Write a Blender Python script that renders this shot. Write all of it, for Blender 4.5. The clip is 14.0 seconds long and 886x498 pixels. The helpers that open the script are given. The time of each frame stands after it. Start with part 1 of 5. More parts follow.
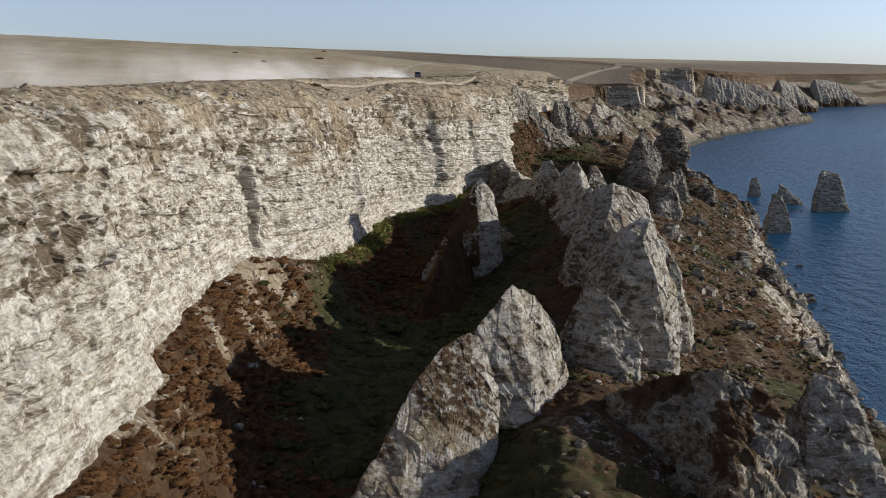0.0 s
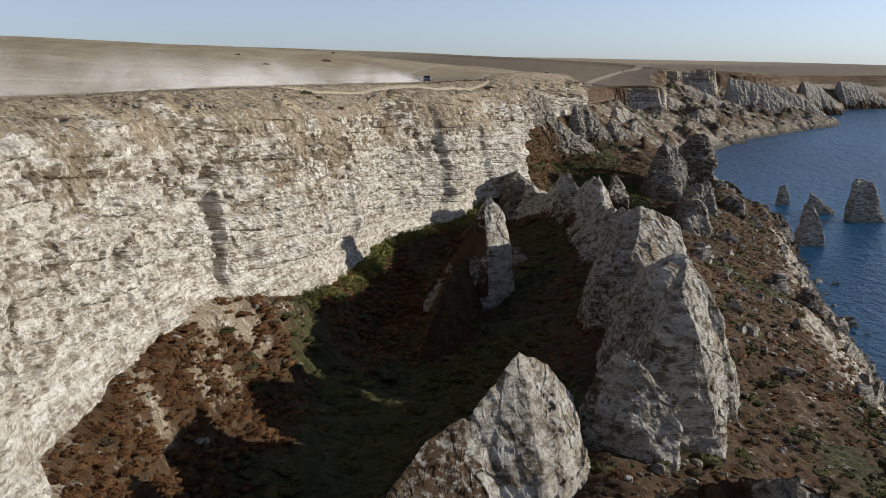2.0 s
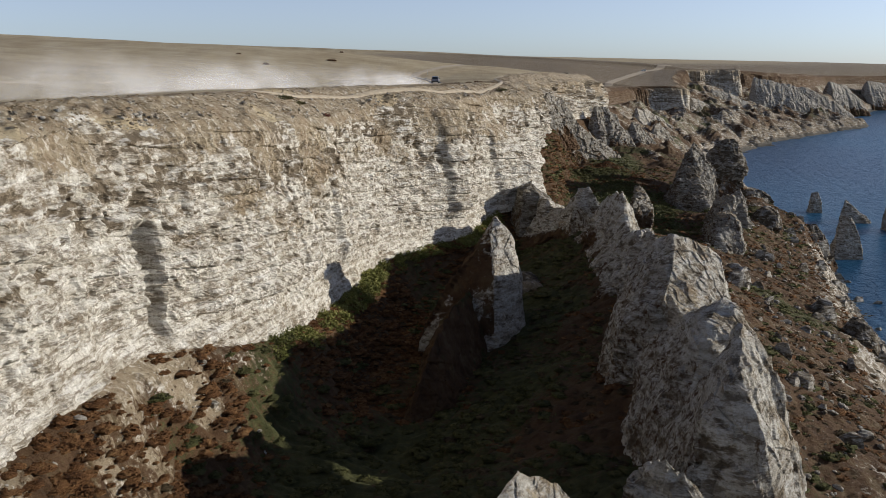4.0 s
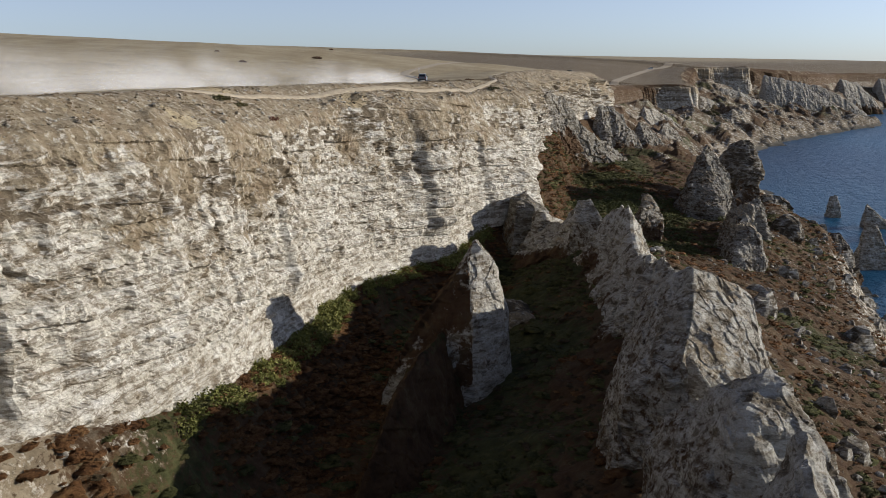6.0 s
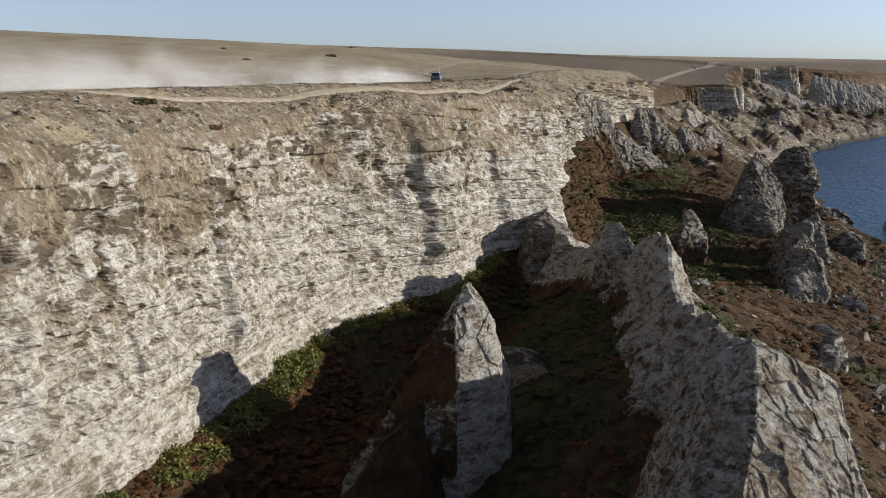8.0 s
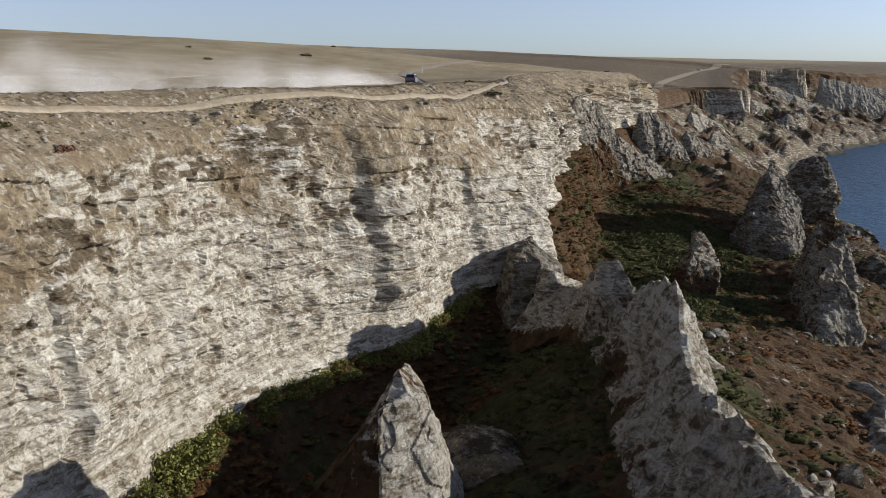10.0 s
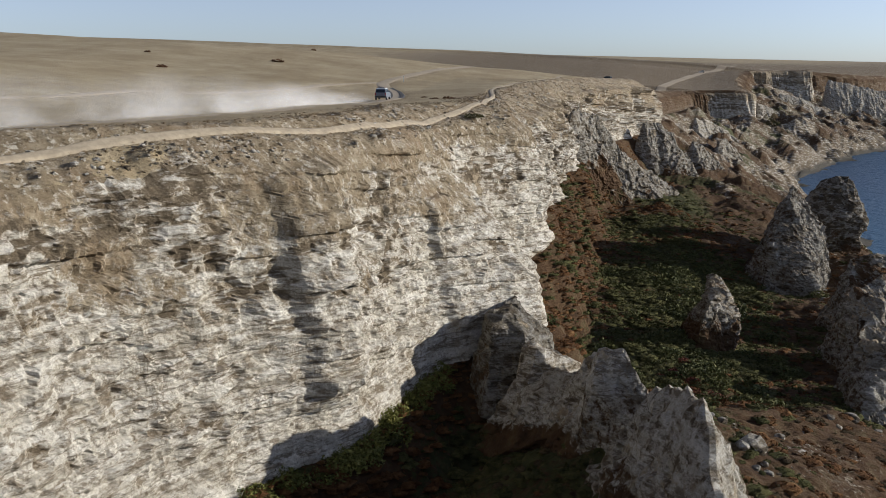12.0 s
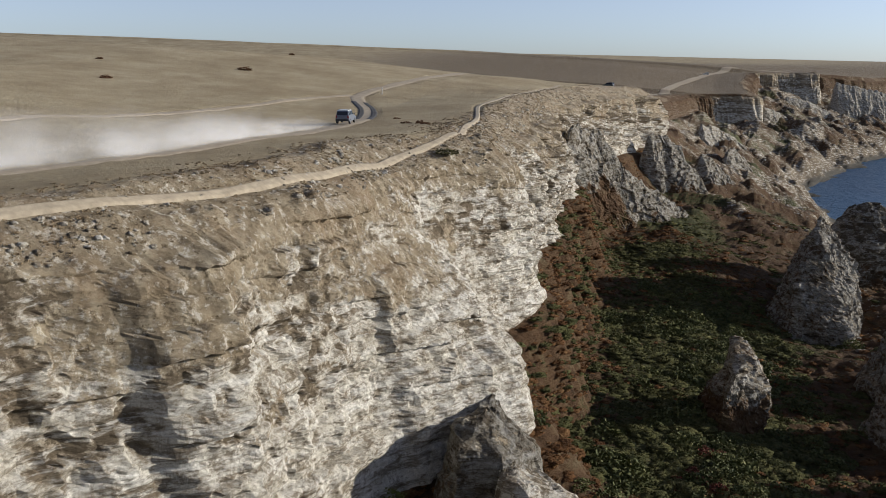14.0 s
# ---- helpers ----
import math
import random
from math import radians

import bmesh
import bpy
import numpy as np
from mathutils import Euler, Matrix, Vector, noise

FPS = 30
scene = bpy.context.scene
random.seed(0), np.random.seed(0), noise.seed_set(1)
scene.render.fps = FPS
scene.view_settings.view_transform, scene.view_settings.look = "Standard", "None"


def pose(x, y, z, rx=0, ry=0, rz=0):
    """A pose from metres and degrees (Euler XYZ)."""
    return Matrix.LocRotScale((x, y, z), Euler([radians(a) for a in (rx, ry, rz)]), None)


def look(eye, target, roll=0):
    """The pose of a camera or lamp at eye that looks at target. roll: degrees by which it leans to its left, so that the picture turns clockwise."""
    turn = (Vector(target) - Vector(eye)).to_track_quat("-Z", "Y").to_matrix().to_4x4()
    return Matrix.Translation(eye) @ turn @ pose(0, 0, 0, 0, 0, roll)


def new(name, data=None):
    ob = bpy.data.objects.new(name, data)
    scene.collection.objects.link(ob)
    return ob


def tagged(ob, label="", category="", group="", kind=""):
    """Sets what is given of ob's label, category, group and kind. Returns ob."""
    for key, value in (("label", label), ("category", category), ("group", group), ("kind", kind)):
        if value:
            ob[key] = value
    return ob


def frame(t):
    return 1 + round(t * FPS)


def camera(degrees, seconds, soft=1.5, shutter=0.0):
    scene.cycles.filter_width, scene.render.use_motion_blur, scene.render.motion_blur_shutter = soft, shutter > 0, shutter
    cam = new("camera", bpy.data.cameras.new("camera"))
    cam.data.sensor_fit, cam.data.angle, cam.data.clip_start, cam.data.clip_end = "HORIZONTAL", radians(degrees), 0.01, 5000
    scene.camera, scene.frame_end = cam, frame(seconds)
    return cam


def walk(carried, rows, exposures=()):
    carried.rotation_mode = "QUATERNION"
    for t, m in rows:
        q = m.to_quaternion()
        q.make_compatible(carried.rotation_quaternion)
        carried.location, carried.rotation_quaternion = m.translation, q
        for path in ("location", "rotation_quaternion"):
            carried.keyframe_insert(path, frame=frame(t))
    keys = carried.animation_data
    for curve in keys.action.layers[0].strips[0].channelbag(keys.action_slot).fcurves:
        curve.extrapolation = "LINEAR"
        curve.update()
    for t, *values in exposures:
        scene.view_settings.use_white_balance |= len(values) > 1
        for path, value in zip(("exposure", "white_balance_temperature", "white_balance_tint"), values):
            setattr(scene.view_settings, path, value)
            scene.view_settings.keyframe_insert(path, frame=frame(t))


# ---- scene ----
cam = camera(52.7, 14.0, soft=0.8)
METRES, EYE, TILT, LEAN, TURN = 145.0, 64.8, -11.7, 0.0, 0.0
ROWS = [
    (0.0, 0.0, 0.0, 0.0, 0.0, 0.0, 0.0),
    (0.5, 0.0032, 0.0275, 0.0066, 0.27, 0.01, -0.06),
    (1.0, 0.0066, 0.0551, 0.0134, 0.54, 0.02, -0.1),
    (1.5, 0.0099, 0.083, 0.0204, 0.81, 0.04, -0.16),
    (2.0, 0.0134, 0.1106, 0.0271, 1.13, 0.05, -0.25),
    (2.5, 0.0166, 0.1391, 0.0341, 1.47, 0.05, -0.37),
    (3.0, 0.0199, 0.1688, 0.0408, 1.8, 0.04, -0.48),
    (5.5, 0.0434, 0.3347, 0.0715, 2.69, -0.03, -0.41),
    (6.0, 0.05, 0.3701, 0.077, 2.75, -0.03, -0.37),
    (6.5, 0.0572, 0.4094, 0.0836, 3.16, -0.03, -0.4),
    (7.0, 0.0636, 0.4459, 0.0902, 4.15, -0.03, -0.62),
    (7.5, 0.0701, 0.4826, 0.0974, 5.03, -0.06, -0.85),
    (8.0, 0.0759, 0.5194, 0.1045, 5.23, -0.06, -0.88),
    (10.5, 0.0973, 0.7069, 0.1423, 5.38, 0.01, -1.15),
    (11.0, 0.1002, 0.7439, 0.1545, 5.36, -0.04, -1.23),
    (11.5, 0.1028, 0.7806, 0.1677, 5.34, -0.08, -1.28),
    (12.0, 0.1053, 0.8174, 0.1809, 5.36, -0.12, -1.3),
    (12.5, 0.1078, 0.8542, 0.1939, 5.36, -0.15, -1.37),
    (13.0, 0.1101, 0.891, 0.2064, 5.37, -0.19, -1.47),
    (13.5, 0.1124, 0.9278, 0.2184, 5.38, -0.22, -1.52),
    (14.0, 0.1143, 0.964, 0.2288, 5.37, -0.28, -1.53),
]
walk(cam, [(t, pose(0, 0, EYE, TILT, LEAN, TURN) @ pose(METRES * x, METRES * y, METRES * z, 90 + pitch, roll, yaw)) for t, x, y, z, yaw, pitch, roll in ROWS])

# ---- world, sun, exposure ----
SEA = 5.0
SUN = Vector((0.974, 0.216, 0.249)).normalized()
world = bpy.data.worlds.new("sky")
scene.world = world
world.use_nodes = True
wn = world.node_tree.nodes
wl = world.node_tree.links
sky = wn.new("ShaderNodeTexSky")
sky.sky_type = "NISHITA"
sky.sun_disc = False
sky.sun_elevation = math.asin(SUN.z)
sky.sun_rotation = math.atan2(SUN.x, SUN.y)
sky.altitude = 100
sky.air_density, sky.dust_density, sky.ozone_density = 0.7, 0.3, 2.0
haze = wn.new("ShaderNodeMix")
haze.data_type, haze.blend_type = "RGBA", "MULTIPLY"
haze.inputs[0].default_value = 1.0
haze.inputs[7].default_value = (0.84, 0.97, 1.30, 1)
soft = wn.new("ShaderNodeHueSaturation")
soft.inputs["Saturation"].default_value = 0.62
wl.new(sky.outputs[0], haze.inputs[6])
wl.new(haze.outputs[2], soft.inputs["Color"])
way = wn.new("ShaderNodeTexCoord")
high = wn.new("ShaderNodeSeparateXYZ")
depth = wn.new("ShaderNodeMapRange")
depth.inputs["From Min"].default_value, depth.inputs["From Max"].default_value = 0.0, 1.0
depth.inputs["To Min"].default_value, depth.inputs["To Max"].default_value = 1.0, 0.68
zenith = wn.new("ShaderNodeMix")
zenith.data_type, zenith.blend_type = "RGBA", "MULTIPLY"
zenith.inputs[0].default_value = 1.0
wl.new(way.outputs["Generated"], high.inputs[0])
wl.new(high.outputs["Z"], depth.inputs["Value"])
wl.new(soft.outputs[0], zenith.inputs[6])
wl.new(depth.outputs[0], zenith.inputs[7])
wl.new(zenith.outputs[2], wn["Background"].inputs[0])
wn["Background"].inputs[1].default_value = 0.112
sun_data = bpy.data.lights.new("sun", "SUN")
sun_data.energy, sun_data.angle, sun_data.color = 4.9, radians(0.5), (1.0, 0.955, 0.88)
sun = new("sun", sun_data)
sun.matrix_world = look((300, 60, 200), Vector((300, 60, 200)) - SUN)


# ---- numeric noise ----
def hashed(ix, iy, iz, seed):
    h = (ix.astype(np.int64) * 374761393 + iy.astype(np.int64) * 668265263 + iz.astype(np.int64) * 2147483647 + seed * 1274126177) & 0xFFFFFFFF
    h = ((h ^ (h >> 13)) * 1274126177) & 0xFFFFFFFF
    h = ((h ^ (h >> 16)) * 2246822519) & 0xFFFFFFFF
    return (h ^ (h >> 15)) & 0xFFFFFFFF


def rnd(ix, iy, iz, seed):
    return hashed(ix, iy, iz, seed) / 4294967295.0


def value(x, y, z, seed=0):
    """Smooth value noise in -1..1."""
    ix, iy, iz = np.floor(x), np.floor(y), np.floor(z)
    fx, fy, fz = x - ix, y - iy, z - iz
    fx, fy, fz = (f * f * f * (f * (f * 6 - 15) + 10) for f in (fx, fy, fz))
    out = 0
    for dx in (0, 1):
        for dy in (0, 1):
            for dz in (0, 1):
                w = (fx if dx else 1 - fx) * (fy if dy else 1 - fy) * (fz if dz else 1 - fz)
                out = out + w * rnd(ix + dx, iy + dy, iz + dz, seed)
    return out * 2 - 1


def fbm(x, y, z, octaves=4, seed=0, gain=0.5):
    x, y, z = np.broadcast_arrays(np.asarray(x, float), np.asarray(y, float), np.asarray(z, float))
    out, amp, total = 0, 1.0, 0
    for k in range(octaves):
        f = 2.03 ** k
        out = out + amp * value(x * f + 17.3 * k, y * f - 9.1 * k, z * f + 5.7 * k, seed + k)
        total += amp
        amp *= gain
    return out / total


def ridged(x, y, z, octaves=3, seed=0):
    x, y, z = np.broadcast_arrays(np.asarray(x, float), np.asarray(y, float), np.asarray(z, float))
    out, amp, total = 0, 1.0, 0
    for k in range(octaves):
        f = 2.1 ** k
        out = out + amp * (1 - 2 * np.abs(value(x * f + 3.1 * k, y * f + 7.7 * k, z * f, seed + k)))
        total += amp
        amp *= 0.5
    return out / total


def facets(x, y, z, seed=0, slope=0.8):
    """Broken rock: each cell is a tilted plane at its own height."""
    x, y, z = np.broadcast_arrays(np.asarray(x, float), np.asarray(y, float), np.asarray(z, float))
    ix, iy, iz = np.floor(x), np.floor(y), np.floor(z)
    best, out = np.full(x.shape, 1e9), np.zeros(x.shape)
    for dx in (-1, 0, 1):
        for dy in (-1, 0, 1):
            for dz in (-1, 0, 1):
                cx, cy, cz = ix + dx, iy + dy, iz + dz
                h = hashed(cx, cy, cz, seed)
                px = x - cx - (h & 1023) / 1023.0
                py = y - cy - ((h >> 10) & 1023) / 1023.0
                pz = z - cz - ((h >> 20) & 1023) / 1023.0
                d = px * px + py * py + pz * pz
                g = rnd(cx, cy, cz, seed + 1)
                tilt = slope * (px * (((h >> 5) & 255) / 127.5 - 1) + py * (((h >> 13) & 255) / 127.5 - 1) + pz * (((h >> 21) & 255) / 127.5 - 1))
                near = d < best
                best = np.where(near, d, best)
                out = np.where(near, g * 2 - 1 + tilt, out)
    return out


def crag(x, y, z, seed, size=1.0):
    """Broken limestone relief, in metres: gullies, blocks and small facets."""
    w = 0.5 * fbm(x / 3, y / 3, z / 3, 2, seed + 40)
    return size * (0.75 * ridged(x / 6, y / 6, z / 9, 4, seed) + 0.6 * facets(x / 5.0 + w, y / 5.0 - w, z / 4.0, seed + 3, 0.4) + 0.3 * facets(x / 2.1 + w, y / 2.1, z / 1.5 + w, seed + 5, 0.5)
                   + 0.16 * facets(x / 0.9, y / 0.9 + w, z / 0.55, seed + 9) + 0.45 * fbm(x / 1.6, y / 1.6, z / 0.9, 4, seed + 17, 0.6))


def weather(x, y, z, seed):
    """Crumbling limestone relief, in metres: gullies, bulges with cracks between, small crumbs."""
    w = 0.35 * fbm(x / 2, y / 2, z / 2, 2, seed + 40)
    bulge = np.abs(fbm(x / 3.4 + w, y / 3.4, z / 2.2 + w, 3, seed + 5, 0.55))
    knob = np.abs(fbm(x / 1.1 - w, y / 1.1, z / 0.8 + w, 3, seed + 9, 0.6))
    return 0.6 * ridged(x / 6, y / 6, z / 9, 3, seed) + 1.7 * bulge + 0.75 * knob + 0.35 * fbm(x / 0.9, y / 0.9, z / 0.7, 3, seed + 17, 0.6)


def ease(a, b, x):
    t = np.clip((x - a) / (b - a), 0, 1)
    return t * t * (3 - 2 * t)


def blur(row, n):
    k = np.hanning(2 * n + 3)[1:-1]
    return np.convolve(np.pad(row, n, mode="edge"), k / k.sum(), mode="valid")


def table(keys, values, ys, n=0):
    """A smooth line through a few stations along the coast."""
    fine = np.arange(-150, 5200, 1.0)
    line = np.interp(fine, keys, values)
    if n:
        line = blur(line, n)
    return np.interp(ys, fine, line)


# ---- materials ----
def material(name):
    m = bpy.data.materials.new(name)
    m.use_nodes = True
    nt = m.node_tree
    return m, nt, nt.nodes["Principled BSDF"]


def node(nt, kind, **kw):
    n = nt.nodes.new(kind)
    for k, v in kw.items():
        if k in n.inputs:
            n.inputs[k].default_value = v
    return n


def noise_node(nt, vec, scale, detail=5.0, rough=0.6, distort=0.0):
    n = node(nt, "ShaderNodeTexNoise", Scale=scale, Detail=detail, Roughness=rough, Distortion=distort)
    if vec is not None:
        nt.links.new(vec, n.inputs["Vector"])
    return n.outputs["Fac"]


def ramp(nt, fac, stops):
    r = nt.nodes.new("ShaderNodeValToRGB")
    e = r.color_ramp.elements
    while len(e) < len(stops):
        e.new(0.5)
    for el, (p, c) in zip(e, stops):
        el.position = p
        el.color = (*c, 1) if not isinstance(c, (int, float)) else (c, c, c, 1)
    nt.links.new(fac, r.inputs[0])
    return r.outputs[0]


def mix(nt, fac, a, b, mode="MIX"):
    n = nt.nodes.new("ShaderNodeMix")
    n.data_type, n.blend_type = "RGBA", mode
    for sock, v in ((n.inputs[0], fac), (n.inputs[6], a), (n.inputs[7], b)):
        if isinstance(v, (int, float)):
            sock.default_value = v
        elif isinstance(v, tuple):
            sock.default_value = (*v, 1)
        else:
            nt.links.new(v, sock)
    return n.outputs[2]


def sums(nt, op, a, b):
    n = nt.nodes.new("ShaderNodeMath")
    n.operation = op
    for sock, v in zip(n.inputs, (a, b)):
        if isinstance(v, (int, float)):
            sock.default_value = v
        else:
            nt.links.new(v, sock)
    return n.outputs[0]


def place(nt, scale=(1, 1, 1), turn=(0, 0, 0)):
    g = nt.nodes.new("ShaderNodeNewGeometry")
    mp = nt.nodes.new("ShaderNodeMapping")
    mp.inputs["Scale"].default_value = scale
    mp.inputs["Rotation"].default_value = turn
    nt.links.new(g.outputs["Position"], mp.inputs[0])
    return mp.outputs[0]


def bump(nt, height, strength, distance, normal=None):
    b = node(nt, "ShaderNodeBump", Strength=strength, Distance=distance)
    nt.links.new(height, b.inputs["Height"])
    if normal is not None:
        nt.links.new(normal, b.inputs["Normal"])
    return b.outputs[0]


def attribute(nt, name):
    a = nt.nodes.new("ShaderNodeAttribute")
    a.attribute_name = name
    return a.outputs["Fac"]


def rock_colour(nt, tilt=(0, 0, 0), tone=1.0, brown=None, veins=1.0):
    """Weathered limestone: pale beds, ochre and grey staining, dark pits."""
    def c(r, g, b):
        return (r * tone, g * tone, b * tone)
    p = place(nt)
    beds = place(nt, (0.34, 0.34, 1.7), tilt)
    drip = place(nt, (1.5, 1.5, 0.22), tilt)
    base = ramp(nt, noise_node(nt, beds, 0.6, 8, 0.68, 0.3), [(0.32, c(0.43, 0.385, 0.31)), (0.44, c(0.60, 0.555, 0.465)), (0.56, c(0.72, 0.68, 0.595)), (0.70, c(0.82, 0.795, 0.73))])
    grey = ramp(nt, noise_node(nt, p, 0.33, 8, 0.7), [(0.54, 0.0), (0.70, 0.45)])
    base = mix(nt, grey, base, c(0.33, 0.305, 0.265))
    streak = ramp(nt, noise_node(nt, drip, 0.9, 6, 0.65), [(0.48, 0.0), (0.66, 0.5)])
    base = mix(nt, sums(nt, "MULTIPLY", streak, 0.5), base, c(0.38, 0.335, 0.265))
    # dark lines between beds and upright joints, broken up
    patchy = ramp(nt, noise_node(nt, p, 0.28, 5, 0.65), [(0.40, 0.1 * veins), (0.60, veins)])
    line = ramp(nt, noise_node(nt, place(nt, (0.16, 0.16, 2.3), tilt), 0.55, 7, 0.6), [(0.455, 0.0), (0.485, 0.95), (0.50, 0.95), (0.53, 0.0)])
    base = mix(nt, sums(nt, "MULTIPLY", line, patchy), base, c(0.22, 0.18, 0.13))
    joint = ramp(nt, noise_node(nt, place(nt, (1.5, 1.5, 0.24), tilt), 0.7, 6, 0.62), [(0.47, 0.0), (0.495, 0.65), (0.505, 0.65), (0.53, 0.0)])
    base = mix(nt, sums(nt, "MULTIPLY", joint, patchy), base, c(0.24, 0.195, 0.14))
    # brown pockets with dark hearts, more of them where the brown mask is high
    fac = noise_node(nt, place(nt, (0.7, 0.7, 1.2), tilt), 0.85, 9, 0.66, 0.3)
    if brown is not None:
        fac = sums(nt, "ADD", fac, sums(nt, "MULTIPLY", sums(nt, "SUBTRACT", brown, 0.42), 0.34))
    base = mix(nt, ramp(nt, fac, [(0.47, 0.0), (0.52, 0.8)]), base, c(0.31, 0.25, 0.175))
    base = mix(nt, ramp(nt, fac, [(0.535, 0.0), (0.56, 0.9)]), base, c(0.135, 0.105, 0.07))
    speck = ramp(nt, noise_node(nt, place(nt, (0.6, 0.6, 1.5), tilt), 1.05, 9, 0.72), [(0.52, 0.0), (0.575, 0.75)])
    base = mix(nt, speck, base, c(0.20, 0.155, 0.105))
    fine = ramp(nt, noise_node(nt, place(nt, (0.6, 0.6, 1.6), tilt), 2.4, 6, 0.7), [(0.56, 0.0), (0.63, 0.55)])
    base = mix(nt, fine, base, c(0.15, 0.12, 0.08))
    chip = ramp(nt, noise_node(nt, place(nt, (0.35, 0.35, 1.9), tilt), 0.9, 8, 0.68), [(0.53, 0.0), (0.61, 0.6)])
    base = mix(nt, chip, base, c(0.84, 0.815, 0.75))
    grain = ramp(nt, noise_node(nt, place(nt, (1, 1, 1.4), tilt), 3.2, 10, 0.86), [(0.34, (0.52, 0.48, 0.42)), (0.47, (0.95, 0.94, 0.92)), (0.60, (1.22, 1.22, 1.22))])
    return mix(nt, 1.0, base, grain, "MULTIPLY")


def rock_relief(nt, tilt=(0, 0, 0)):
    p = place(nt)
    beds = place(nt, (0.5, 0.5, 2.5), tilt)
    v = node(nt, "ShaderNodeTexVoronoi", Scale=1.1)
    nt.links.new(beds, v.inputs["Vector"])
    h = sums(nt, "ADD", sums(nt, "MULTIPLY", noise_node(nt, place(nt, (1, 1, 1.6), tilt), 1.5, 12, 0.76), 1.0), sums(nt, "MULTIPLY", v.outputs["Distance"], 0.35))
    return h


def limestone(name, tilt=(0, 0, 0), tone=0.62, stain=0.42):
    m, nt, b = material(name)
    much = nt.nodes.new("ShaderNodeValue")
    much.outputs[0].default_value = stain
    nt.links.new(rock_colour(nt, tilt, tone, much.outputs[0]), b.inputs["Base Color"])
    b.inputs["Roughness"].default_value = 0.92
    b.inputs["Specular IOR Level"].default_value = 0.2
    nt.links.new(bump(nt, rock_relief(nt, tilt), 0.9, 0.3), b.inputs["Normal"])
    return m


def land(name, tone=1.0, tilt=(0.10, 0, 0), veins=1.0):
    """The ground sheet: limestone, straw grass, rust and green scrub by cover. On crags and in the valley the cover
    also carries painted shade.
    """
    m, nt, b = material(name)
    p = place(nt)
    rock = rock_colour(nt, tilt, tone, attribute(nt, "brown"), veins)
    straw = ramp(nt, noise_node(nt, p, 0.09, 7, 0.65), [(0.3, (0.33, 0.26, 0.16)), (0.5, (0.42, 0.34, 0.215)), (0.7, (0.50, 0.42, 0.28))])
    straw = mix(nt, ramp(nt, noise_node(nt, place(nt, (1.0, 0.35, 1.0)), 0.05, 6, 0.7), [(0.50, 0.0), (0.64, 0.45)]), straw, (0.27, 0.20, 0.115))
    straw = mix(nt, ramp(nt, noise_node(nt, p, 2.2, 6, 0.75), [(0.54, 0.0), (0.72, 0.6)]), straw, (0.17, 0.12, 0.07))
    fine = noise_node(nt, p, 1.6, 7, 0.72)
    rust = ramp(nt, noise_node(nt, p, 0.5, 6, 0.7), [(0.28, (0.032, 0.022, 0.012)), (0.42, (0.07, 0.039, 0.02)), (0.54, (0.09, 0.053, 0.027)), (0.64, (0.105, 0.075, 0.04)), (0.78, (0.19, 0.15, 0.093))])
    green = ramp(nt, noise_node(nt, p, 0.7, 6, 0.7), [(0.3, (0.028, 0.032, 0.012)), (0.55, (0.065, 0.066, 0.026)), (0.75, (0.12, 0.105, 0.045))])
    col = rock
    soil = ramp(nt, noise_node(nt, p, 0.8, 8, 0.7), [(0.34, (0.16, 0.124, 0.08)), (0.48, (0.26, 0.205, 0.135)), (0.66, (0.38, 0.32, 0.225))])
    soil = mix(nt, ramp(nt, noise_node(nt, p, 1.3, 9, 0.78), [(0.535, 0.0), (0.60, 0.85)]), soil, (0.60, 0.55, 0.46))
    soil = mix(nt, ramp(nt, noise_node(nt, place(nt, (1.2, 1.0, 1.0)), 1.9, 7, 0.72), [(0.36, 0.9), (0.43, 0.0)]), soil, (0.105, 0.078, 0.046))
    soil = mix(nt, ramp(nt, noise_node(nt, p, 0.22, 5, 0.65), [(0.50, 0.0), (0.66, 0.6)]), soil, (0.24, 0.17, 0.105))
    for name_, layer in (("straw", straw), ("soil", soil), ("rust", rust), ("green", green)):
        cover = sums(nt, "ADD", attribute(nt, name_), sums(nt, "MULTIPLY", sums(nt, "SUBTRACT", fine, 0.5), 1.3))
        col = mix(nt, ramp(nt, cover, [(0.42, 0.0), (0.58, 1.0)]), col, layer)
    col = mix(nt, attribute(nt, "shore"), col, (0.075, 0.068, 0.056))
    nt.links.new(col, b.inputs["Base Color"])
    b.inputs["Roughness"].default_value = 0.95
    b.inputs["Specular IOR Level"].default_value = 0.15
    crumb = node(nt, "ShaderNodeTexVoronoi", Scale=2.3)
    nt.links.new(place(nt, (1, 1, 1.3)), crumb.inputs["Vector"])
    fine_h = sums(nt, "ADD", noise_node(nt, p, 2.6, 9, 0.75), sums(nt, "MULTIPLY", crumb.outputs["Distance"], 0.5))
    nt.links.new(bump(nt, fine_h, 0.8, 0.10, bump(nt, rock_relief(nt, tilt), 0.9, 0.30)), b.inputs["Normal"])
    return m


def plain(name, colour, rough=0.8, metal=0.0, vary=0.25, scale=3.0):
    m, nt, b = material(name)
    n = noise_node(nt, place(nt), scale, 5, 0.65)
    lo = tuple(c * (1 - vary) for c in colour)
    hi = tuple(min(1, c * (1 + vary)) for c in colour)
    nt.links.new(ramp(nt, n, [(0.3, lo), (0.7, hi)]), b.inputs["Base Color"])
    b.inputs["Roughness"].default_value = rough
    b.inputs["Metallic"].default_value = metal
    return m


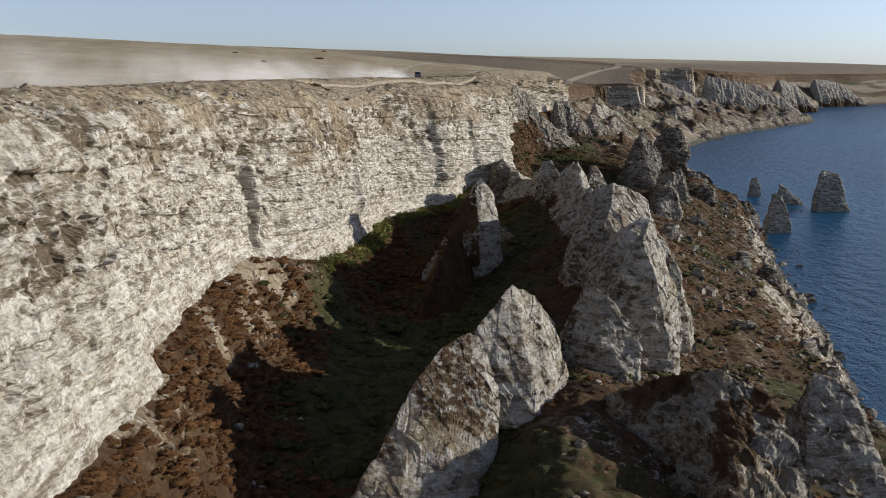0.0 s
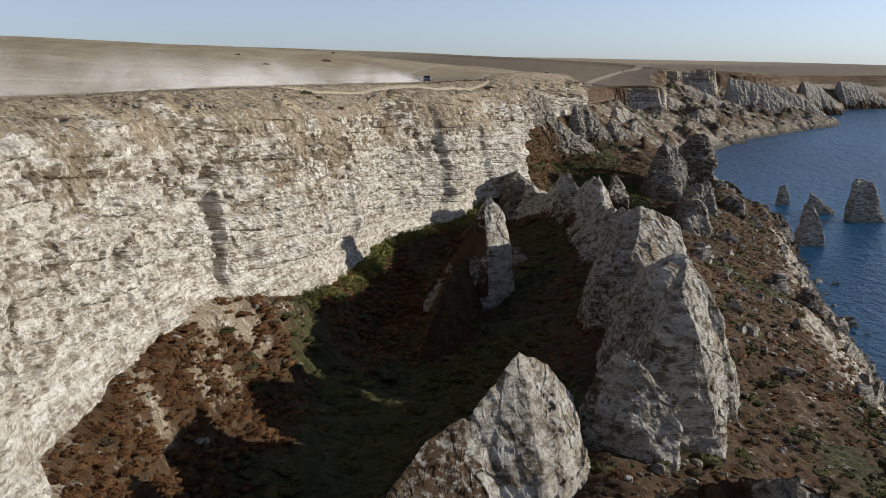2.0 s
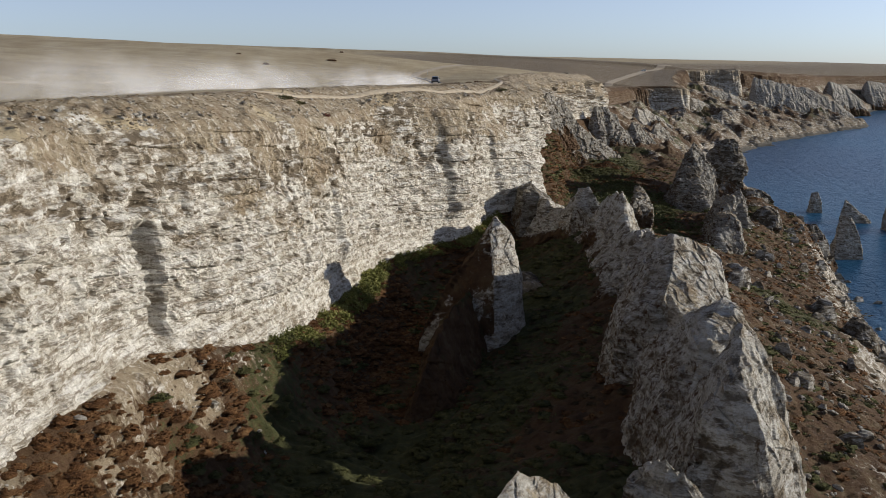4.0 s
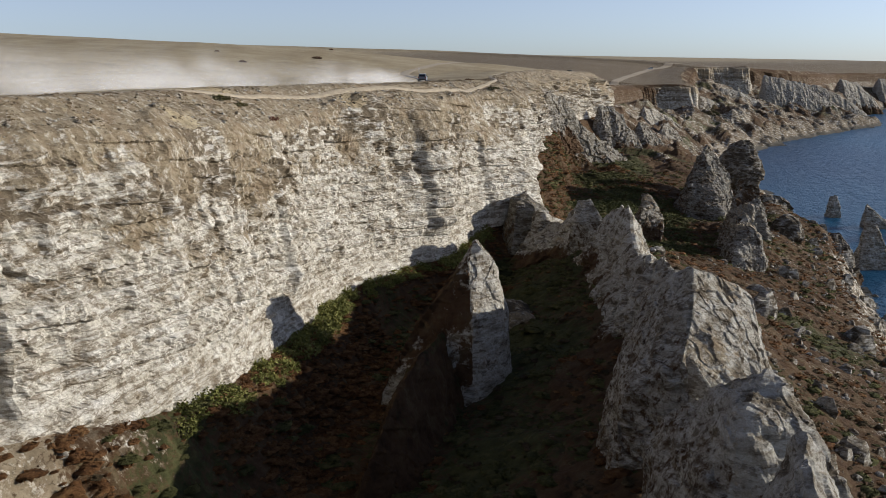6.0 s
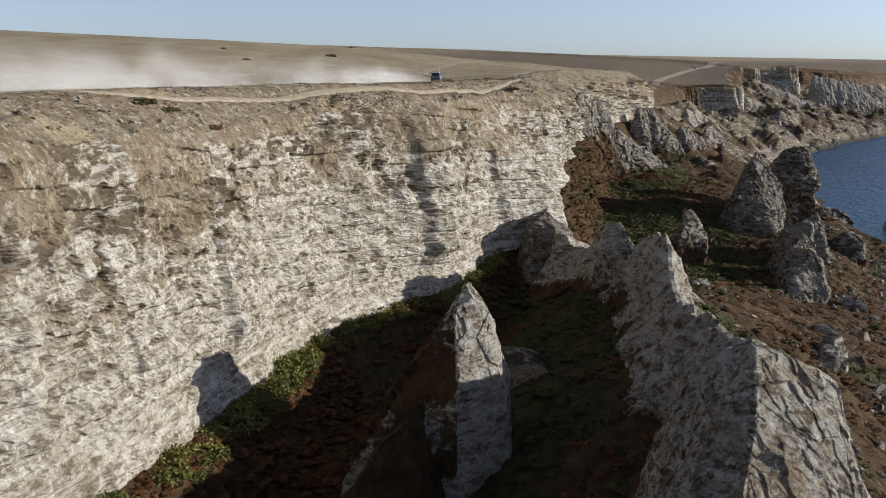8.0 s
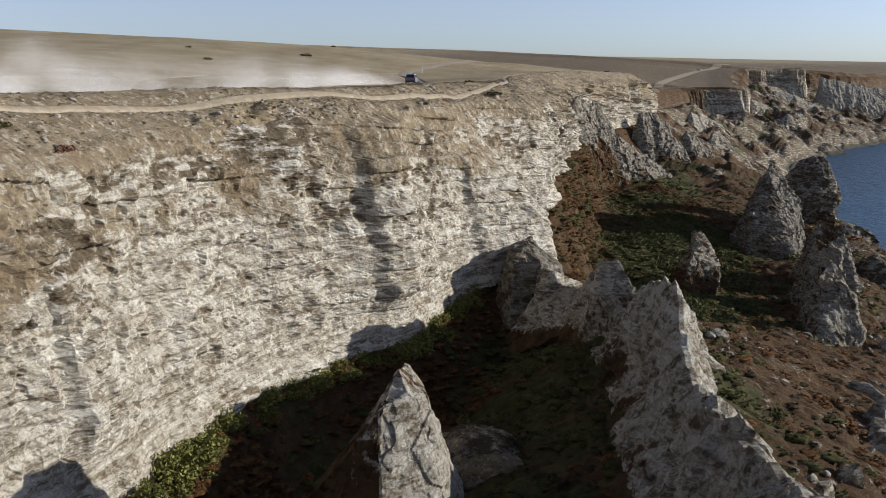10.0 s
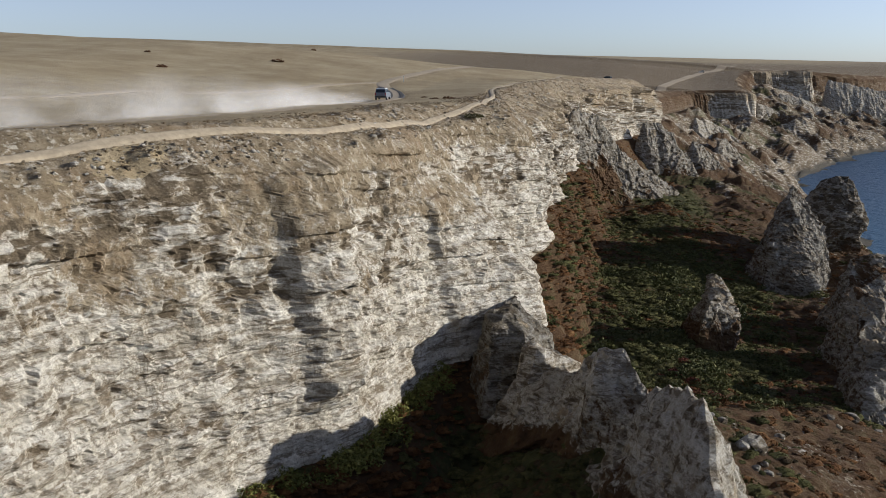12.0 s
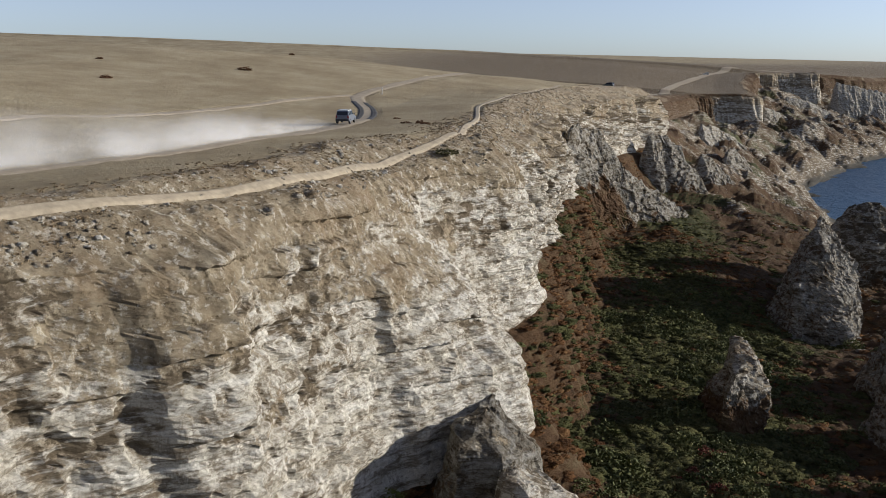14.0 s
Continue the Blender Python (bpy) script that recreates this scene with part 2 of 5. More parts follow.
MAT_LAND = land("land", 0.88)
MAT_CRAG = land("overgrown limestone", 0.64, (radians(12), radians(-20), 0), 0.3)
MAT_SLAB = land("tilted limestone beds", 0.64, (radians(8), radians(-42), 0), 0.4)
MAT_ROCK = limestone("limestone", (radians(12), radians(-20), 0), 0.58, 0.40)
# lower-tone copies of the limestone; hump and foot block carry their shade in it
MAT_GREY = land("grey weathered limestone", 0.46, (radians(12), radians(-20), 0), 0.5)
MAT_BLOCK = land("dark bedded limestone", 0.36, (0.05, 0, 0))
MAT_PALE = limestone("pale limestone", (0, 0, 0), 0.80, 0.42)
MAT_TILT = limestone("tilted limestone", (radians(28), radians(-38), 0), 0.66, 0.22)
MAT_DIRT = plain("pale dirt", (0.40, 0.325, 0.23), 0.95, 0, 0.2, 1.2)
MAT_PATH = plain("trodden earth", (0.38, 0.315, 0.225), 0.95, 0, 0.25, 1.5)
MAT_RUT = plain("dark rut", (0.075, 0.07, 0.065), 0.8, 0, 0.3, 1.5)


def water():
    m, nt, b = material("sea water")
    p = place(nt, (1.0, 1.0, 1.0))
    col = ramp(nt, noise_node(nt, place(nt, (1, 0.35, 1)), 0.006, 4, 0.5), [(0.35, (0.008, 0.055, 0.125)), (0.65, (0.016, 0.10, 0.19))])
    nt.links.new(col, b.inputs["Base Color"])
    b.inputs["Roughness"].default_value = 0.28
    b.inputs["Specular IOR Level"].default_value = 0.3
    b.inputs["IOR"].default_value = 1.33
    h = sums(nt, "ADD", noise_node(nt, place(nt, (1, 0.6, 1)), 0.22, 6, 0.6, 0.4), sums(nt, "MULTIPLY", noise_node(nt, p, 0.9, 5, 0.6), 0.3))
    nt.links.new(bump(nt, h, 1.0, 1.3), b.inputs["Normal"])
    return m


MAT_SEA = water()


# ---- meshes ----
def grid_mesh(name, P, masks=None, mat=None, smooth=True):
    """A sheet from an array of places, rows by columns."""
    r, c = P.shape[:2]
    idx = np.arange(r * c).reshape(r, c)
    quads = np.stack([idx[:-1, :-1], idx[:-1, 1:], idx[1:, 1:], idx[1:, :-1]], -1).reshape(-1, 4)
    return raw_mesh(name, P.reshape(-1, 3), quads, {k: v.ravel() for k, v in (masks or {}).items()}, mat, smooth)


def raw_mesh(name, verts, quads, masks=None, mat=None, smooth=True):
    me = bpy.data.meshes.new(name)
    n, q = len(verts), len(quads)
    k = quads.shape[1]
    me.vertices.add(n)
    me.vertices.foreach_set("co", np.ascontiguousarray(verts, np.float32).ravel())
    me.loops.add(q * k)
    me.loops.foreach_set("vertex_index", np.ascontiguousarray(quads, np.int32).ravel())
    me.polygons.add(q)
    me.polygons.foreach_set("loop_start", np.arange(0, q * k, k, dtype=np.int32))
    me.polygons.foreach_set("use_smooth", np.full(q, smooth))
    me.update(calc_edges=True)
    for key, v in (masks or {}).items():
        a = me.attributes.new(key, "FLOAT", "POINT")
        a.data.foreach_set("value", np.ascontiguousarray(v, np.float32))
    if mat:
        me.materials.append(mat)
    return me


# ---- the lie of the land: lines along the coast, by y ----
def cliff_x(y):
    return table([-150, 0, 40, 60, 64, 80, 100, 107, 114, 125, 142, 159, 167, 174, 182, 188, 197, 205, 223, 229, 236, 240, 246, 256, 300, 330, 355, 387, 430, 470, 520, 600, 700, 728, 738, 742, 757, 800, 896, 912, 916, 960, 1000, 1100, 1200, 1273, 1325, 1400, 1500, 1700, 2000, 5200],
                 [-20, -21, -21.5, -21.3, -24, -24.5, -24.5, -23, -20.3, -16.6, -15.4, -13.5, -12, -9.4, -4.7, 0, 2.6, 5.5, 8, 11, 16.5, 17, 14.5, 16, 21, 23, 28, 38, 56, 62, 68, 85, 112, 120, 134, 164, 167, 172, 198, 224, 252, 262, 320, 385, 430, 480, 545, 650, 740, 880, 1080, 2950], y, 2)


def shore_x(y):
    return table([-150, 0, 140, 168, 190, 230, 264, 310, 340, 423, 516, 588, 651, 766, 860, 938, 960, 1000, 1100, 1273, 1325, 1360, 1420, 1500, 1700, 2000, 5200],
                 [50, 58, 71, 80, 85, 94, 101, 110, 116, 128, 140, 150, 176, 243, 320, 384, 395, 390, 430, 530, 610, 650, 735, 810, 960, 1160, 3050], y, 5)


def lip_z(y):
    return table([-150, 60, 105, 155, 190, 223, 256, 355, 400, 430, 480, 560, 735, 760, 800, 895, 930, 1000, 5200], [59.8, 59.6, 58.2, 57.0, 56.8, 57.4, 56.5, 57, 58, 56.5, 51, 47, 46, 46, 47, 60, 61, 50, 42], y, 8)


def foot_z(y):
    return table([-150, 45, 82, 100, 107, 113, 120, 136, 145, 170, 190, 200, 210, 222, 240, 300, 355, 420, 450, 520, 600, 728, 738, 758, 770, 890, 900, 925, 945, 1000, 5200], [42.5, 43, 43, 42.8, 41.8, 40, 38.3, 36.6, 35.8, 35.8, 35.8, 37, 38, 40, 44, 46, 45, 44, 46, 43, 41, 39, 28, 28, 38, 52, 36, 36, 44, 40, 34], y, 6)


def plateau_z(x, y):
    d = cliff_x(y) - x
    rise = np.interp(d, [0, 12, 28, 42, 100, 300, 600, 900, 1400, 6000], [0.2, 0.2, -0.4, 0.3, 6, 16, 26, 34, 38, 38])
    z0 = table([-150, 60, 105, 143, 175, 202, 265, 300, 350, 390, 430, 480, 560, 740, 800, 870, 950, 1000, 1300, 1700, 5200], [62.5, 62.5, 62.3, 62.3, 61.9, 61.6, 61.1, 61.4, 62.2, 62.2, 61, 59.3, 53, 48.5, 53, 59.5, 61.5, 56, 50, 47, 40], y, 20)
    hump = 2.6 * ease(300, 370, y) * (1 - ease(400, 480, y)) * ease(8, 34, d)
    return z0 + rise + hump + 0.35 * fbm(x / 23, y / 23, 0, 3, 5) + 0.08 * fbm(x / 2.2, y / 2.2, 0, 3, 6)


# profile of the ground below the cliff: valley, ridge, coast slope, edge, shore
def under_lines(y):
    ks = [-150, 20, 60, 80, 100, 120, 140, 160, 180, 195, 205, 220, 250, 290, 330, 400, 600]
    xv = table(ks, [-9, -9, -9, -8, -6, -3, 1, 4, 8, 9, 24, 44, 48, 52, 52, 52, 60], y, 6)
    zv = table(ks, [31, 31, 31, 30.5, 30, 29.2, 28.6, 28.6, 29, 31, 33, 28.5, 26.5, 28, 30, 32, 32], y, 6)
    xr = table(ks, [9, 8, 8.5, 13, 21, 23, 26, 27, 27, 26, 38, 53, 60, 64, 76, 85, 95], y, 6)
    zr = table(ks, [34, 35, 38.6, 37.5, 36, 37, 38, 39, 39, 38, 33.5, 28.5, 26, 25, 27, 28, 28], y, 6)
    xm = table(ks, [30, 30, 30, 30, 36, 40, 46, 50, 54, 57, 58, 60, 68, 84, 90, 95, 120], y, 8)
    zm = table(ks, [33, 33, 33, 31.5, 29, 29, 28.5, 28, 26.5, 26, 26, 26, 26, 27, 27, 24, 22], y, 8)
    xe = table(ks, [44, 44, 46, 48, 50, 53, 56, 61, 66, 71, 74, 78, 85, 96, 102, 112, 135], y, 5)
    ze = table(ks, [27, 27, 26, 25, 24, 23, 22.5, 21, 21, 20.5, 19, 17, 16, 22, 16, 14, 13], y, 5)
    return xv, zv, xr, zr, xm, zm, xe, ze


# ---- the ground: one sheet of stations along y by columns across ----
ys = np.concatenate([np.arange(-60, 24, 1.5), np.arange(24, 262, 0.25), 262 + np.cumsum(0.3 * 1.0125 ** np.arange(330))])
ys = np.concatenate([ys[ys < 700], np.arange(700, 726, 2.2), np.arange(726, 745, 0.2), np.arange(745, 894, 2.2), np.arange(894, 919, 0.2), np.arange(919, 1060, 2.2), np.geomspace(1064, 4400, 90)])
R = len(ys)
xc, xs, zl, zf = cliff_x(ys), shore_x(ys), lip_z(ys), foot_z(ys)
Y = ys[:, None]

# plateau and shoulder
d_far = np.concatenate([np.geomspace(3600, 60, 60), np.arange(59, 14, -0.8)])
d_sh = np.linspace(13.5, 2.8, 40)
dist = np.concatenate([d_far, d_sh])[None, :]
XP = xc[:, None] - dist
ZP = plateau_z(XP, np.broadcast_to(Y, XP.shape))
shoulder = 8.8 + 2.5 * fbm(Y / 17, 0, 0, 2, 31) - 2.5 * ease(110, 60, Y)
fall = np.clip(1 - dist / shoulder, 0, 1) ** 1.3
ZP = ZP * (1 - fall) + zl[:, None] * fall
ROAD = [(-72, -30), (-62, 40), (-54, 80), (-47, 109), (-38.5, 143), (-31, 175), (-24.6, 189), (-18.6, 200), (-15.1, 209.2), (-11.9, 218.5), (-9.2, 235.7), (-7.2, 253), (-6.9, 268), (-7.9, 278), (-9.6, 288), (-14.1, 303.4), (-16.6, 314), (-16.0, 325), (-12.8, 340), (-4.8, 388), (2, 425)]
INLAND = [(-92, 60), (-78, 110), (-62, 160), (-46, 208), (-36, 242), (-28.7, 269.8), (-25.5, 287.7), (-22.2, 305.2), (-17.4, 317)]
PATH = [(-42, 60), (-36, 110), (-27.5, 140), (-23.2, 152), (-19.6, 163), (-16.9, 172.5), (-14, 177.5), (-10.7, 182.5), (-8, 186), (-5.6, 190.5), (-3, 198), (0.1, 205), (2.4, 216), (4.4, 227), (8.6, 237), (8.7, 250), (9.4, 266), (7.8, 291.7), (12.1, 326), (24, 385)]
path_x = np.interp(ys, [q[1] for q in PATH], [q[0] for q in PATH])[:, None]
rough = ease(14, 3, dist) * (0.12 + 0.88 * ease(0.6, 2.6, np.abs(XP - path_x)))
ZP = ZP + rough * (0.35 * fbm(XP / 2.0, Y / 2.0, 0, 4, 41) + 0.45 * np.maximum(0, fbm(XP / 0.9, Y / 0.9, 0, 4, 43)) + ease(-0.25, 0.25, fbm(XP / 6, Y / 6, 0, 2, 47)) * (0.5 * np.abs(fbm(XP / 1.0, Y / 1.0, 0, 3, 44, 0.6)) + 0.9 * np.abs(fbm(XP / 2.6, Y / 2.6, 0, 3, 45, 0.6)) * ease(9, 4, dist)))
ZP0 = ZP.copy()
for line_, half_ in ((ROAD, 1.5), (INLAND, 1.0), (PATH, 0.55)):
    kx_, ky_ = zip(*line_)
    xt = np.interp(ys, ky_, kx_)
    lean_ = np.hypot(1, np.gradient(xt, ys))
    near_ = np.abs(XP - xt[:, None]) / lean_[:, None]
    on = ((ys > ky_[0]) & (ys < ky_[-1]))[:, None]
    ZP = ZP - 0.16 * on * (1 - ease(half_ - 0.15, half_ + 0.45, near_))
top = np.stack([XP, np.broadcast_to(Y, XP.shape), ZP], -1)

# cliff face
F = 132
t = np.linspace(0, 1, F)[None, :]
z_top, z_bot = ZP[:, -1:], zf[:, None]
ZF = z_top + (z_bot - z_top) * t
batter = -2.8 + 3.7 * t ** 0.6 + 0.6 * ease(0.85, 1.0, t)
yy = np.broadcast_to(Y, ZF.shape)
wob = 0.5 * fbm(yy / 14, 0, ZF / 9, 2, 51)
push = 1.1 * fbm(yy / 16, 0, ZF / 24, 3, 52) + 0.5 * ridged(yy / 5.5, 0, ZF / 16, 3, 53) + 0.2 * ridged(yy / 1.3, 0, ZF / 5, 2, 57)
sway = 0.6 * fbm(yy / 4, 0, ZF / 4, 2, 59)
b_ = (ZF + 1.6 * wob + 0.10 * yy) / 1.45
bed, part_ = np.floor(b_), b_ - np.floor(b_)
push = push + 0.42 * value(yy / 5.5, bed * 7.7, bed * 0, 77) + 0.22 * np.sin(np.pi * part_) ** 0.5 + 0.22 * fbm(yy / 2.6, 0, ZF / 1.5, 5, 58, 0.6)
push = push + (0.55 + 0.45 * ease(0.1, 0.4, t)) * (0.32 * weather(yy, 0 * yy, ZF + 0.1 * yy, 540) + 0.16 * facets(yy / 2.4 + sway, 0.5, ZF / 1.5 + sway, 54, 0.6) + 0.08 * facets(yy / 0.9 + sway, 0.5, ZF / 0.7 + sway, 55, 0.6))
cavern = (rnd(bed, bed * 0, bed * 0, 79) > 0.5) * ease(0.25, 0.5, fbm(yy / 6, 0, b_ / 1.2, 2, 61))
hollow = np.clip(ease(0.22, 0.42, fbm(yy / 1.7, 0, b_, 3, 60)) * (0.25 + 0.75 * cavern), 0, 1)
push = push - 0.3 * hollow * ease(0.02, 0.1, t) * (1 - ease(0.75, 0.95, t))
pocket = ease(0.10, 0.30, fbm(yy / 1.5, 0, ZF / 1.2, 3, 162)) * ease(-0.12, 0.25, fbm(yy / 9, 0, ZF / 5, 3, 163) + 0.25 * ease(0.1, 0.35, t) - 0.3 * ease(0.6, 0.8, t))
push = push - 0.28 * pocket * ease(0.03, 0.1, t) * (1 - ease(430, 520, yy))
# smooth pale lower beds, an alcove, a crack and a notch behind a slab
push = push * (1 - 0.45 * ease(0.7, 0.9, t))
body_ = ease(0.0, 0.05, t) * (1 - ease(0.72, 0.9, t))
push = push + 1.35 * (0.7 + 0.6 * rnd(bed, bed * 0, bed * 0, 83)) * ease(184.6, 185.8, yy + 1.6 * wob) * (1 - ease(188, 197, yy)) * body_
push = push + 0.6 * ease(205.4, 206.2, yy + 0.8 * wob) * (1 - ease(208, 218, yy)) * ease(0.15, 0.35, t)
push = push + 1.0 * ease(149, 150, yy + wob) * (1 - ease(152, 160, yy)) * body_ * ease(0.2, 0.4, t)
push = push + ease(244, 270, yy) * (1 - ease(430, 480, yy)) * (1.8 * ridged(yy / 10, 0, ZF / 30, 3, 67) + 1.3 * fbm(yy / 6, 0, ZF / 5, 3, 68))
push = push * (1 + 0.5 * ease(240, 262, yy) - 1.1 * ease(480, 700, yy))
push = push - 1.5 * ease(104.3, 104.8, yy) * (1 - ease(105.8, 106.8, yy)) * ease(0.36, 0.44, t) * (1 - ease(0.92, 0.98, t))
push = push + 9.0 * np.exp(-((yy - 217) / 8.5) ** 2) * ease(0.12, 0.85, t)
push = push * (0.35 + 0.65 * ease(0, 0.06, t))
turn_ = np.gradient(xc, ys)[:, None]
nx_, ny_ = 1 / np.hypot(1, turn_), -turn_ / np.hypot(1, turn_)
out_far = ease(520, 700, yy) * ease(0, 0.08, t) * (2.6 * fbm(xc[:, None] / 11 + yy / 40, yy / 25, ZF / 14, 4, 64) + 1.8 * ridged(xc[:, None] / 7 + yy / 30, 0, ZF / 40, 3, 65))
face = np.stack([xc[:, None] - 0.25 + batter + push + nx_ * out_far, yy - 0.25 * push + ny_ * out_far, ZF], -1)
face[:, 0] = top[:, -1]

# undercliff
U1 = np.concatenate([np.linspace(0, 0.62, 150), np.linspace(0.62, 1.0, 70)[1:], np.linspace(1.0, 1.6, 14)[1:]])[None, :]
xf = face[:, -1:, 0]
XU = xf + (xs[:, None] - xf) * U1
lines = under_lines(ys)
ZU = np.empty_like(XU)
far = ease(330, 520, ys)
for i in range(R):
    a, w = xf[i, 0], xs[i] - xf[i, 0]
    xv, zv, xr, zr, xm, zm, xe, ze = (l[i] for l in lines)
    drop = (0.84 - 0.08 * far[i]) * (zf[i] - zv)
    kx = np.array([a, a + 1.4, a + 6.0, xv, xr, xm, xe, xs[i], xs[i] + 20, xs[i] + 400])
    kz = np.array([zf[i], zf[i] - 0.8, zf[i] - drop, zv, zr, zm, ze, SEA, SEA - 4, SEA - 30])
    gx = np.array([a, a + 2.2, a + 0.08 * w, a + 0.15 * w, a + 0.4 * w, a + 0.65 * w, a + 0.85 * w, xs[i], xs[i] + 20, xs[i] + 400])
    gz = np.array([zf[i], zf[i] - 1, zf[i] - 4, zf[i] - 7, 28, 20, 12, SEA, SEA - 4, SEA - 30])
    kx, kz = kx + (gx - kx) * far[i], kz + (gz - kz) * far[i]
    kx = np.maximum.accumulate(kx + np.arange(10) * 1e-3)
    z = np.interp(XU[i], kx, kz)
    ZU[i] = blur(z, 7)
    ZU[i, :8] = z[:8]
away = ease(0, 6, XU - xf)
land_ = ease(SEA - 6, SEA + 6, ZU)
scale_far = 1 + 2.5 * ease(280, 700, Y)
ZU = ZU + away * land_ * scale_far * (1.5 * fbm(XU / 17, Y / 17, 0, 3, 61) + 0.9 * fbm(XU / 6, Y / 6, 0, 3, 62)) + 0.35 * away * np.abs(fbm(XU / 1.6, Y / 1.6, 0, 4, 63)) * 2
ZU = ZU + ease(300, 420, Y) * away * land_ * (2.6 * ridged(XU / 16, Y / 16, 0, 4, 66) + 0.8 * np.abs(fbm(XU / 4, Y / 4, 0, 3, 69)))
YU = np.broadcast_to(Y, XU.shape)
under = np.stack([XU, YU, ZU], -1)
under[:, 0] = face[:, -1]


def ground_z(x, y):
    """Height of the built ground at a place above or below the cliff."""
    i = int(np.clip(np.searchsorted(ys, y) - 1, 0, R - 2))
    f = (y - ys[i]) / (ys[i + 1] - ys[i])
    out = 0
    for k, w in ((i, 1 - f), (i + 1, f)):
        zz = np.interp(x, XP[k], ZP0[k]) if x < xc[k] else np.interp(x, XU[k], ZU[k])
        out += w * zz
    return float(out)


# cover
soil_p = ease(12, 8, dist + 3 * fbm(XP / 6, Y / 6, 0, 3, 93)) * (0.85 + 0.4 * fbm(XP / 4, Y / 4, 0, 3, 94)) - 0.25 * ease(110, 70, Y)
straw = np.clip(0.85 - 0.55 * ease(9, 1, dist) * (0.5 + 1.3 * fbm(XP / 7, Y / 7, 0, 3, 71)) - 0.2 * ease(110, 70, Y) * ease(9, 4, dist), 0, 1)
zero = np.zeros_like(straw)
field = ease(400, 450, Y) * ease(420 + 0.5 * np.clip(Y - 1000, 0, 3000), 200, dist)
for by, bd in ((134.7, 3.5), (107, 3.0), (178, 3.5), (92, 4.0)):
    soil_p = soil_p - 0.9 * np.exp(-((Y - by) / 3.2) ** 2 - ((dist - bd) / 2.2) ** 2)
soil_p = np.maximum(soil_p, 0.75 * field)
rust_p = 0.45 * field + 0.30 * ease(12, 5, dist) * (0.55 + 0.9 * fbm(XP / 5, Y / 5, 0, 3, 72))
ground = tagged(new("ground", grid_mesh("ground", top, dict(straw=straw, soil=soil_p, rust=rust_p, green=zero, brown=zero + 0.3), MAT_LAND)), "dry straw-coloured steppe with worn stony rim", "ground", kind="structure")
# brown rises in pushed-in pockets, hollows and cavern beds, falls toward the foot
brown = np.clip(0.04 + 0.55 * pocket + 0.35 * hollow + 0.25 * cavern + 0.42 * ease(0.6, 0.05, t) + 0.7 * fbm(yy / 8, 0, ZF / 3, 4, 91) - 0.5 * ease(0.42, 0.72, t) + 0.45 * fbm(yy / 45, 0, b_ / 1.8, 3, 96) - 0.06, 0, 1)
fs = ease(0.62, 0.0, t + 0.45 * fbm(yy / 8, 0, ZF / 4, 4, 73)) * (0.76 + 0.35 * fbm(yy / 3, 0, ZF / 2, 3, 95)) * (0.5 + 0.5 * ease(60, 115, yy))
gone = ease(430, 480, yy) * (1 - ease(735, 742, yy)) + ease(762, 775, yy) * (1 - ease(890, 900, yy)) + ease(930, 960, yy)
for by in (134.7, 107, 178, 92):
    fs = fs - 0.9 * np.exp(-((yy - by) / 3.2) ** 2) * ease(0.4, 0.1, t)
fs = np.clip(fs, 0, 1)
f_rust = np.clip(0.62 * gone + 0.25 * ease(0.35, 0.05, t) * (0.4 + fbm(yy / 6, 0, ZF / 6, 3, 78)), 0, 1)
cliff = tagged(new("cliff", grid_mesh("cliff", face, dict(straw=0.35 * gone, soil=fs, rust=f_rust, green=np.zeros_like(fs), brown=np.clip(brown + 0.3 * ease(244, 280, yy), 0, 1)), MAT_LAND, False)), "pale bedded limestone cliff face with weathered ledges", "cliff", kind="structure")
wet = ease(SEA + 14, SEA + 4, ZU)
slope_rock = fbm(XU / 8, YU / 8, 0, 4, 74)
# extra cover along the valley floor darkens it to deepen its shade
cover = 0.76 - 0.10 * ease(0, 10, XU - lines[2][:, None]) + 0.42 * slope_rock - 0.30 * wet - 0.22 * ease(330, 450, YU) + 0.35 * ease(20, 4, np.abs(XU - lines[0][:, None]))
tan = ease(9, 2, XU - xf + 7 * fbm(XU / 5, YU / 5, 0, 3, 99)) * (1 - ease(104, 118, YU))
bluff = ease(-4, 2, XU - lines[6][:, None] + 3 * fbm(XU / 4, YU / 4, 0, 3, 101)) * (1 - far[:, None])
dell = ease(205, 222, YU) * (1 - ease(310, 350, YU)) * ease(62, 48, XU)
cover = cover + 0.4 * dell - 0.25 * bluff + 0.1 * ease(10, -2, XU - lines[0][:, None]) * (1 - ease(104, 118, YU)) + 0.08 * ease(0, 8, XU - lines[2][:, None])
cover = cover - 0.55 * tan * (0.8 - 0.9 * fbm(XU / 4, YU / 4, 0, 3, 100))
# green thickened along the valley puts more of its shade into the ground colour
green_m = np.clip(0.30 + 0.06 * dell * ease(2, 9, XU - xf) - 0.6 * bluff - 0.5 * tan + 0.55 * fbm(XU / 14, YU / 14, 3, 3, 75) + 0.4 * ease(14, 5, np.abs(XU - lines[0][:, None] - 4)) * (1 - ease(195, 210, YU)) + 0.28 * ease(205, 225, YU) * (1 - ease(330, 380, YU)) * ease(4, 14, XU - xf) * ease(26, 10, XU - xf - 12), 0, 1) * (1 - wet)
undercliff = tagged(new("undercliff", grid_mesh("undercliff", under, dict(straw=0.1 + 0.25 * slope_rock + 0.1 * ease(0, 10, XU - lines[2][:, None]), soil=0.74 * tan, rust=cover, green=green_m, brown=0.62 - 0.05 * bluff + 0.25 * wet * (1 - bluff), shore=ease(SEA + 3.5, SEA + 1.5, ZU + fbm(XU / 3, YU / 3, 0, 2, 92))), MAT_LAND)), "slumped undercliff with rust and green scrub", "slope", kind="structure")

